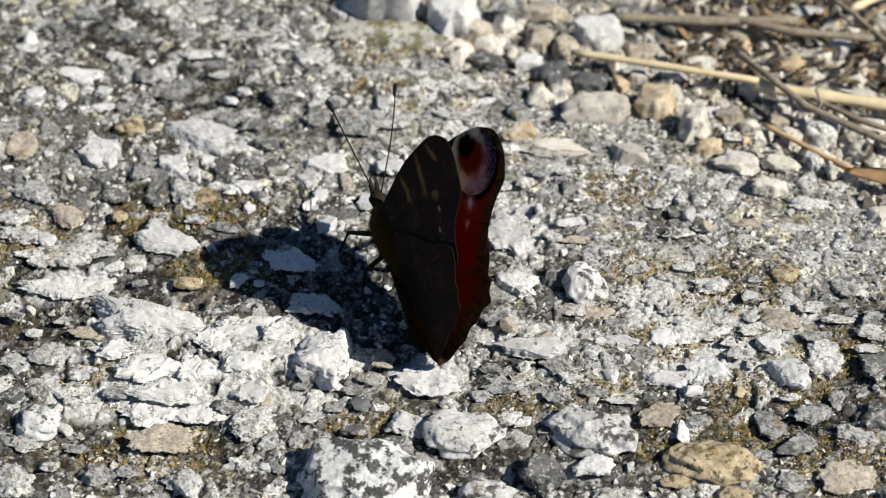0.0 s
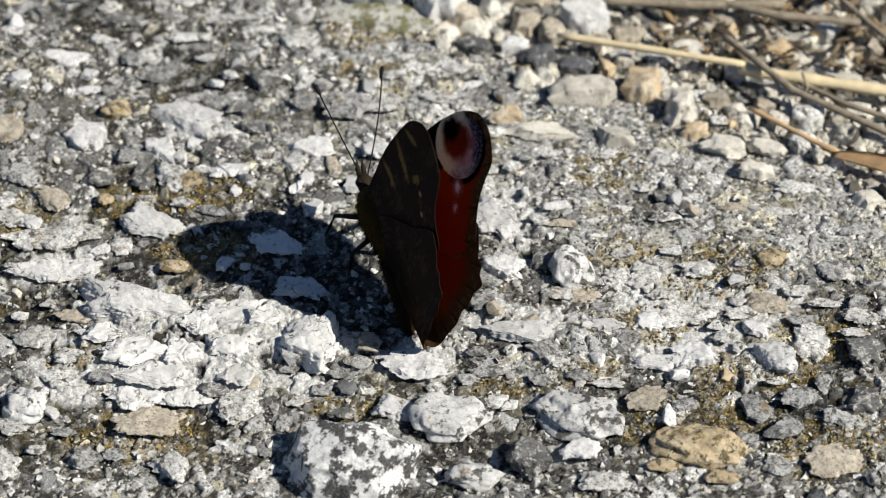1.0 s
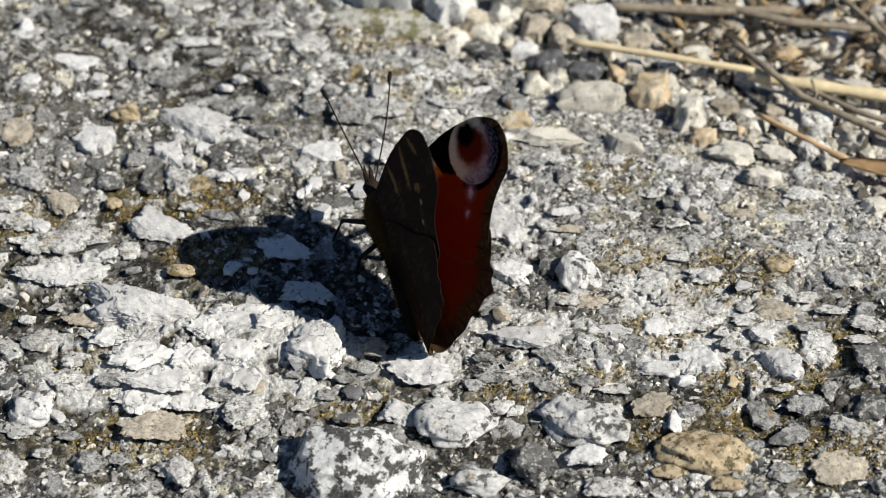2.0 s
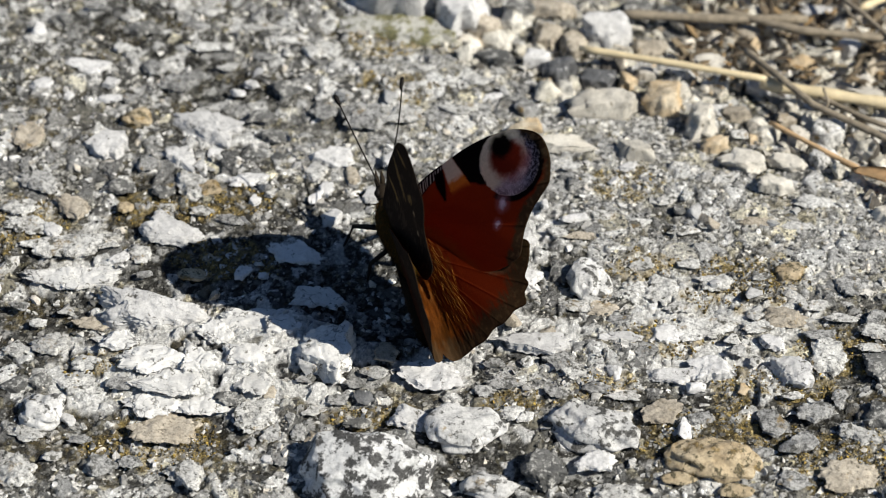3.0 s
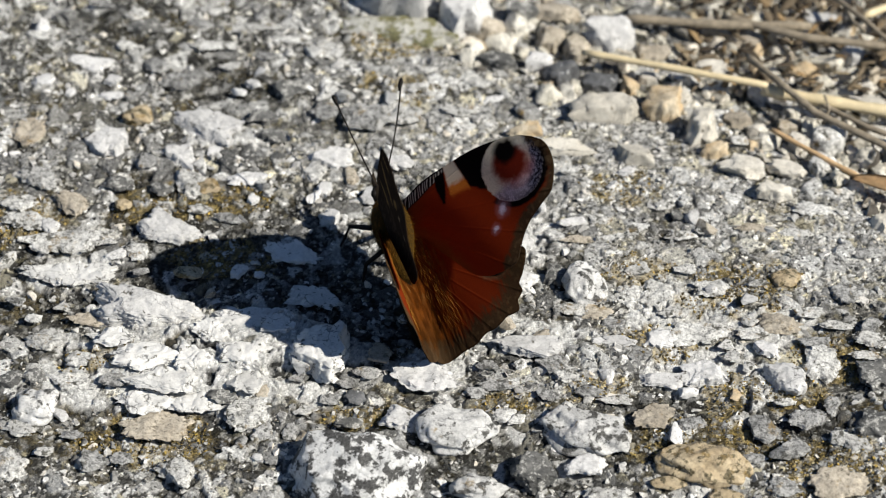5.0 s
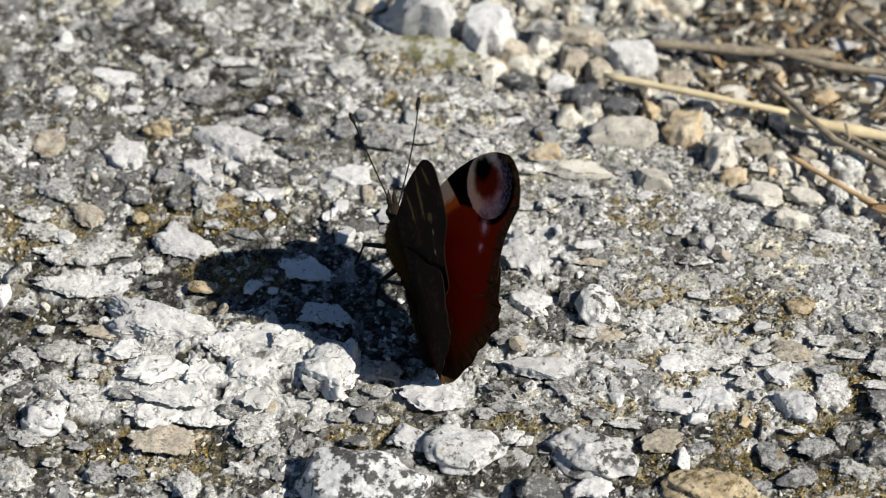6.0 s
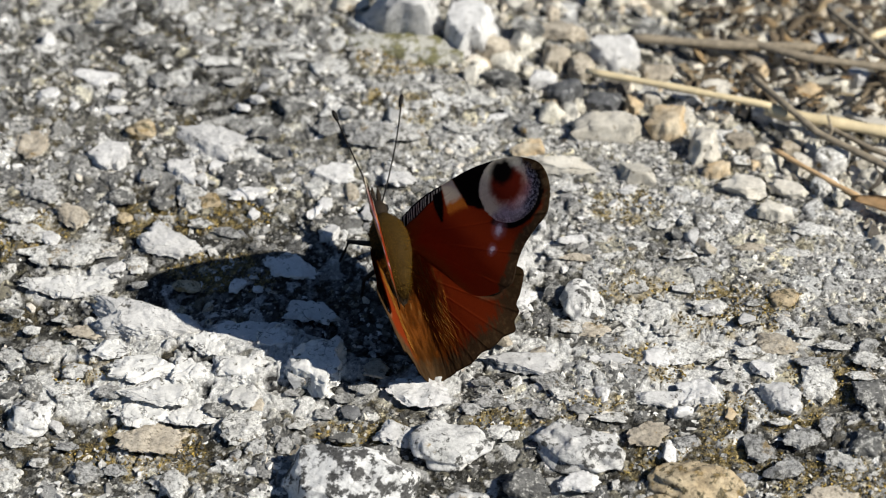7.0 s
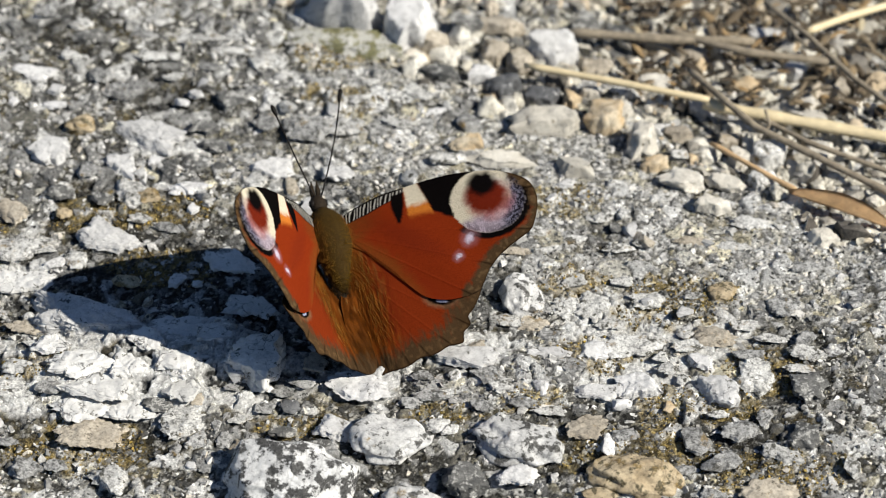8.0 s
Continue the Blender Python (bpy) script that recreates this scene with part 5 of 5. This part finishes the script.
def build_butterfly():
    thing = new("butterfly")
    thing.empty_display_size = 0.005
    thing.matrix_basis = BODY
    tagged(thing, "peacock butterfly with red eyespotted wings basking on the concrete", "butterfly")
    coat = plain("golden_brown_body_fur", (0.05, 0.028, 0.005), 0.8, 0.1, 2500, 0.5)
    dusk = plain("dark_brown_body_fur", (0.022, 0.014, 0.007), 0.8, 0.2, 2500, 0.5)
    hair = hair_material("golden_body_hair", True)
    wing_hair = hair_material("golden_wing_hair", False)
    brown_hair = plain("rusty_brown_hair", (0.075, 0.034, 0.009), 0.8, 0.1, 2500, 0.5)
    shell = plain("black_chitin", (0.010, 0.008, 0.007), 0.65, 0.15, 2500, 0.6)
    wings = []
    for side in (1, -1):
        fore = part("forewing", wing_mesh("forewing", FORE_EDGE, (0.6, 9.4), fore_upper, side, 0.09, (16, 6, -6, -18, -30, -42)), WING, thing, "red forewing with a cream, black and lilac eyespot")
        hind = part("hindwing", wing_mesh("hindwing", HIND_EDGE, (0.2, 4.0), hind_upper, side, -0.02, (-28, -42, -52, -61, -70, -80)), WING, thing, "rust-red hindwing with a brown scalloped margin")
        part("hair", root_hair(side, 200, 60 + side), wing_hair, hind)
        wings.append((side, fore, hind))
    thorax = [((0, -1.0, -0.9), 0.6), ((0, 3.4, 0.3), 2.0), ((0, 6.5, 0.8), 3.0), ((0, 9.0, 0.8), 3.15), ((0, 11.2, 0.6), 2.7), ((0, 12.8, 0.3), 1.6), ((0, 13.6, 0.1), 0.9)]
    belly = [((0, 3.5, -0.5), 1.2), ((0, 1.5, -1.0), 1.35), ((0, -1.5, -1.5), 1.3), ((0, -4.5, -1.8), 1.15), ((0, -8.0, -2.0), 0.9), ((0, -10.5, -2.1), 0.5), ((0, -11.2, -2.1), 0.12)]
    for name, line, count, size, seed in (("thorax", thorax, 9000, 1.25, 5), ("abdomen", belly, 5500, 1.1, 6)):
        ob = part(name, tube([p for p, _ in line], [q for _, q in line], 18), coat if name == "thorax" else dusk, thing)
        part("fur", fur(line, count, size, seed), hair if name == "thorax" else brown_hair, ob)
    head = part("head", tube([(0, 13.0, 0.1), (0, 13.8, 0.1), (0, 15.0, 0.0), (0, 15.8, -0.1), (0, 16.3, -0.2)], [0.7, 1.25, 1.3, 0.9, 0.2], 14), dusk, thing)
    for side in (1, -1):
        part("eye", tube([(side * 0.75, 14.7, 0.2), (side * 1.1, 14.75, 0.2), (side * 1.4, 14.8, 0.2), (side * 1.55, 14.82, 0.2)], [0.55, 0.72, 0.5, 0.1], 12), shell, head)
        part("palp", tube([(side * 0.4, 15.8, 0.0), (side * 0.5, 17.0, 0.3), (side * 0.45, 18.3, 0.9)], [0.42, 0.42, 0.08], 8), dusk, head)
        tip = Vector(ANTENNA_TIPS[0 if side > 0 else 1])
        foot = Vector((side * 0.5, 15.4, 0.7))
        way = tip - foot
        bend = Vector((side * 0.35, 0, 0.5))
        stem = part("antenna", tube([foot + way * k + bend * math.sin(math.pi * k) for k in np.linspace(0, 0.92, 9)], [0.115] * 8 + [0.14], 8), shell, thing)
        part("club", tube([foot + way * k for k in (0.88, 0.91, 0.95, 0.985, 1.0)], [0.16, 0.3, 0.38, 0.3, 0.08], 10), shell, stem)
    place_legs(thing, shell)
    return thing, wings


ANTENNA_TIPS = [(7.2, 31.8, 5.0), (-5.2, 30.1, 5.0)]


def place_legs(thing, shell):
    inverse = BODY.inverted()
    for root, knee, foot in (((-1.2, 9.5, -1.4), (-14.7, -1.5, 5.0), (-16.3, -1.1, 0.3)), ((-1.2, 6.0, -1.4), (-11.9, -8.3, 3.5), (-12.4, -8.7, 0.0)), ((1.2, 9.5, -1.2), (-4.0, 0.0, 6.0), (-2.0, 4.5, 0.5)), ((1.2, 6.0, -1.4), (1.0, -6.0, 5.0), (5.0, -6.5, 0.5))):
        a, b, c = Vector(root), inverse @ (Vector(knee) * MM) / MM, inverse @ (Vector(foot) * MM) / MM
        part("leg", tube([a, a.lerp(b, 0.5), b, b.lerp(c, 0.5), c], [0.45, 0.42, 0.34, 0.28, 0.16], 8), shell, thing)


# ---- dry stalks over the rubble ----
def stalk(name, points, radius, material, label, sides=9):
    line = [Vector((x, y - z, z)) for x, y, z in points]
    fine = []
    for a, b in zip(line, line[1:]):
        fine += [a.lerp(b, k / 6) for k in range(6)]
    fine.append(line[-1])
    n = len(fine)
    bm = tube(fine, [radius * (1 + 0.1 * math.sin(k * 1.3)) * (0.75 if k in (0, n - 1) else 1) for k in range(n)], sides)
    return tagged(part(name, bm, material), label, "dry stalk")


def litter(count, region, seed):
    """Chips of dry leaf and bark between the stones, each a curled flake with thickness."""
    r = np.random.default_rng(seed)
    vs, fs = [], []
    for _ in range(count):
        x, y = r.uniform(region[0], region[1]), r.uniform(region[2], region[3])
        if beyond(x, y) < 3:
            continue
        long, wide, turn, curl = r.uniform(1.5, 5.0), r.uniform(0.4, 1.5), r.uniform(0, 3.14), r.uniform(0.1, 0.5)
        tilt = Euler((r.normal(0, 0.4), r.normal(0, 0.3), turn)).to_matrix()
        z, at = lie(x, y) + r.uniform(0.6, 2.4), len(vs)
        for level in (0.0, -0.12):
            for i in range(5):
                a = i / 4 - 0.5
                half = wide * 0.5 * (1 - (2 * a) ** 2 * 0.8)
                for b in (-1, 0, 1):
                    p = tilt @ Vector((a * long, b * half, curl * (b * b * half - a * a * 2) + level))
                    vs.append((x + p.x, y + p.y, z + p.z))
        for i in range(4):
            for b in range(2):
                q = at + i * 3 + b
                fs += [(q, q + 3, q + 4, q + 1), (q + 15, q + 16, q + 19, q + 18)]
            q = at + i * 3
            fs += [(q, q + 15, q + 18, q + 3), (q + 2, q + 5, q + 20, q + 17)]
    n = Nodes("dry_leaf_litter")
    rand = n.add("ShaderNodeNewGeometry").outputs["Random Per Island"]
    colour = n.ramp(rand, [(0.0, (0.04, 0.031, 0.022)), (0.45, (0.12, 0.092, 0.062)), (0.75, (0.22, 0.175, 0.115)), (0.92, (0.31, 0.20, 0.09)), (1.0, (0.44, 0.38, 0.26))])
    n.done(n.mix(0.6, colour, n.ramp(n.noise(1500, 4, 0.7, 3), [(0.3, 0.4), (0.6, 1.1)]), "MULTIPLY"), 0.8, 0.25)
    ob = part("leaf_litter", mesh_from("leaf_litter", np.array(vs) * MM, fs), n.mat)
    return tagged(ob, "brown dry leaf and bark crumbs among the rubble", "litter", kind="stuff")


def dry_leaf(material):
    """A narrow curled leaf, its blade cupped along the midrib."""
    bm, rows = bmesh.new(), []
    for i in range(15):
        a = i / 14
        half = 1.8 * math.sin(math.pi * (0.06 + 0.9 * a)) ** 0.8
        rows.append([bm.verts.new(Vector((a * 18, b * half + 1.2 * math.sin(a * 2.4), 0.25 * (abs(b) ** 1.5) * half + 0.6 * math.sin(a * 3))) * MM) for b in (-1, -0.5, 0, 0.5, 1)])
    for p, q in zip(rows, rows[1:]):
        for k in range(4):
            bm.faces.new((p[k], q[k], q[k + 1], p[k + 1])).smooth = True
    bmesh.ops.solidify(bm, geom=bm.faces[:], thickness=0.18 * MM)
    leaf = part("dry_leaf", bm, material)
    leaf.matrix_basis = pose(64.2 * MM, 15.8 * MM, 2.2 * MM, 8, 4, -25)
    return tagged(leaf, "curled tan-brown dry leaf lying on the pebbles", "leaf")


def build_stalks():
    straw = plain("dry_straw", (0.72, 0.60, 0.38), 0.5, 0.4, 500, 0.75)
    twig = plain("grey_brown_twig", (0.32, 0.27, 0.20), 0.8, 0.2, 700, 0.5)
    leaf = plain("dry_leaf_brown", (0.62, 0.42, 0.23), 0.6, 0.3, 450, 0.6)
    stalk("straw", [(21.3, 47.1, 1.8), (37, 43.4, 2.2), (53, 39.5, 1.8)], 0.6, straw, "pale yellow dry straw lying across the rubble")
    stalk("straw", [(51, 38.8, 1.0), (62, 36.2, 1.2), (73.1, 33.8, 0.8), (90, 30, 0)], 1.05, straw, "thick pale straw lying on the stones")
    stalk("twig", [(48.8, 47.2, 1.6), (54, 40, 3.2), (59.1, 33.5, 2.6), (72, 24.5, 1.6), (90, 12, 0)], 0.6, twig, "grey-brown bent twig lying over the straw")
    stalk("twig", [(60, 36, 1.0), (68, 30, 1.5), (84, 22, 0.6)], 0.45, twig, "thin grey twig beside the straw")
    stalk("straw", [(52.0, 29.2, 1.2), (60, 22.6, 1.4), (66.0, 18.0, 1.4)], 0.45, leaf, "thin tan straw leaning on the pebbles")
    stalk("twig", [(28.3, 56.4, 0.6), (44.6, 55.2, 0.8), (60, 55.5, 0.2)], 0.8, twig, "thick weathered grey stem lying flat")
    stalk("twig", [(45, 57.5, 0.5), (58, 52.5, 1.2), (74, 50.5, 0.4)], 0.7, twig, "grey stem half buried in litter")
    stalk("twig", [(62, 66, 0.5), (69, 57, 1.8), (76, 47, 1.0), (84, 38, 0)], 0.45, twig, "thin dark twig lying over the litter")
    stalk("twig", [(66, 60, 0.6), (66.8, 56.5, 2.4), (68.5, 54.0, 3.0)], 0.3, twig, "short upright dry twig")
    stalk("twig", [(60.5, 30.5, 0.5), (61.6, 34, 3.0), (60.8, 37.5, 4.2)], 0.22, twig, "hair-thin dry stem standing up")
    stalk("straw", [(69, 58.5, 0.6), (76.1, 63.0, -0.5), (90, 70, -2)], 0.7, straw, "short straw at the rubble's far side")
    dry_leaf(leaf)
    litter(1600, (38, 110, 40, 120), 91)


def motions(wings):
    """The wings open and close about the hinge at the thorax; the body stays. Each row: seconds, then the right
    and the left wing's lift, sweep and twist in degrees."""
    rows = [
        (0, (84.6, 3.3, -2.4), (87.7, 2.4, 0.1)),
        (0.5, (85.4, 3.3, 0.1), (85.4, 2.2, 0.1)),
        (1, (85.3, 3.0, 0.1), (85.0, 2.0, 0.1)),
        (1.5, (80.2, 2.7, -3.6), (82.6, 1.6, 0.1)),
        (2, (82.2, 2.7, 0.1), (82.6, 1.5, 0.1)),
        (2.2, (77.5, 0.9, 3.0), (76.9, 1.0, 0.0)),
        (3.3, (72.2, -0.1, 1.5), (74.6, 0.4, 0.0)),
        (3.5, (73.0, 0.3, -0.2), (75.5, 0.1, 0.0)),
        (4, (78.3, 0.6, 1.9), (74.1, 0.5, 0.0)),
        (4.5, (69.0, -0.7, 0.8), (68.5, -0.9, -0.0)),
        (4.7, (66.8, -0.5, 1.7), (68.9, -0.3, 0.0)),
        (5.8, (83.0, 0.1, -0.6), (79.2, -0.0, -0.0)),
        (6, (84.4, 0.4, -0.7), (80.3, 0.2, -0.0)),
        (6.5, (83.1, 0.0, -2.4), (79.2, 0.3, 0.0)),
        (6.8, (79.2, -0.8, -0.9), (76.1, -0.8, -0.0)),
        (7, (69.6, -2.3, 2.0), (65.6, -3.5, 2.0)),
        (7.2, (57.8, -3.1, 2.5), (58.9, -2.0, 5.8)),
        (7.5, (48.6, -2.5, 0.1), (57.4, -0.5, 5.7)),
        (8, (44.0, -3.9, 1.4), (46.5, -1.9, 3.6)),
    ]
    pivot, tail = pose(0, 8 * MM, 0), pose(0, -4 * MM, 0)
    for side, fore, hind in wings:
        for wing in (fore, hind):
            path = []
            for t, right, left in rows:
                lift, sweep, twist = right if side > 0 else left
                bend = pose(0, 0, 0)
                if wing is hind:
                    sweep += 2.5 * min(1, max(0, (lift - 60) / 8))
                    if side < 0:
                        bend = tail @ pose(0, 0, 0, -12 * min(1, max(0, (74 - lift) / 14)), 0, 0) @ tail.inverted()
                        lift -= 3 * min(1, max(0, (60 - lift) / 12))
                    lift -= 1.2 + (5 if side > 0 else 11) * max(0, 1 - abs(lift - 70) / 11)
                path.append((t, pose(side * HINGE * MM, 0, 0, 0, -side * lift, 0) @ pivot @ pose(0, 0, 0, 0, 0, side * sweep) @ pose(0, 0, 0, twist, 0, 0) @ pivot.inverted() @ bend))
            walk(wing, path)


butterfly, wings = build_butterfly()
build_stalks()
ground = build_ground()
place_stones(ground)
build_gravel(ground)
motions(wings)
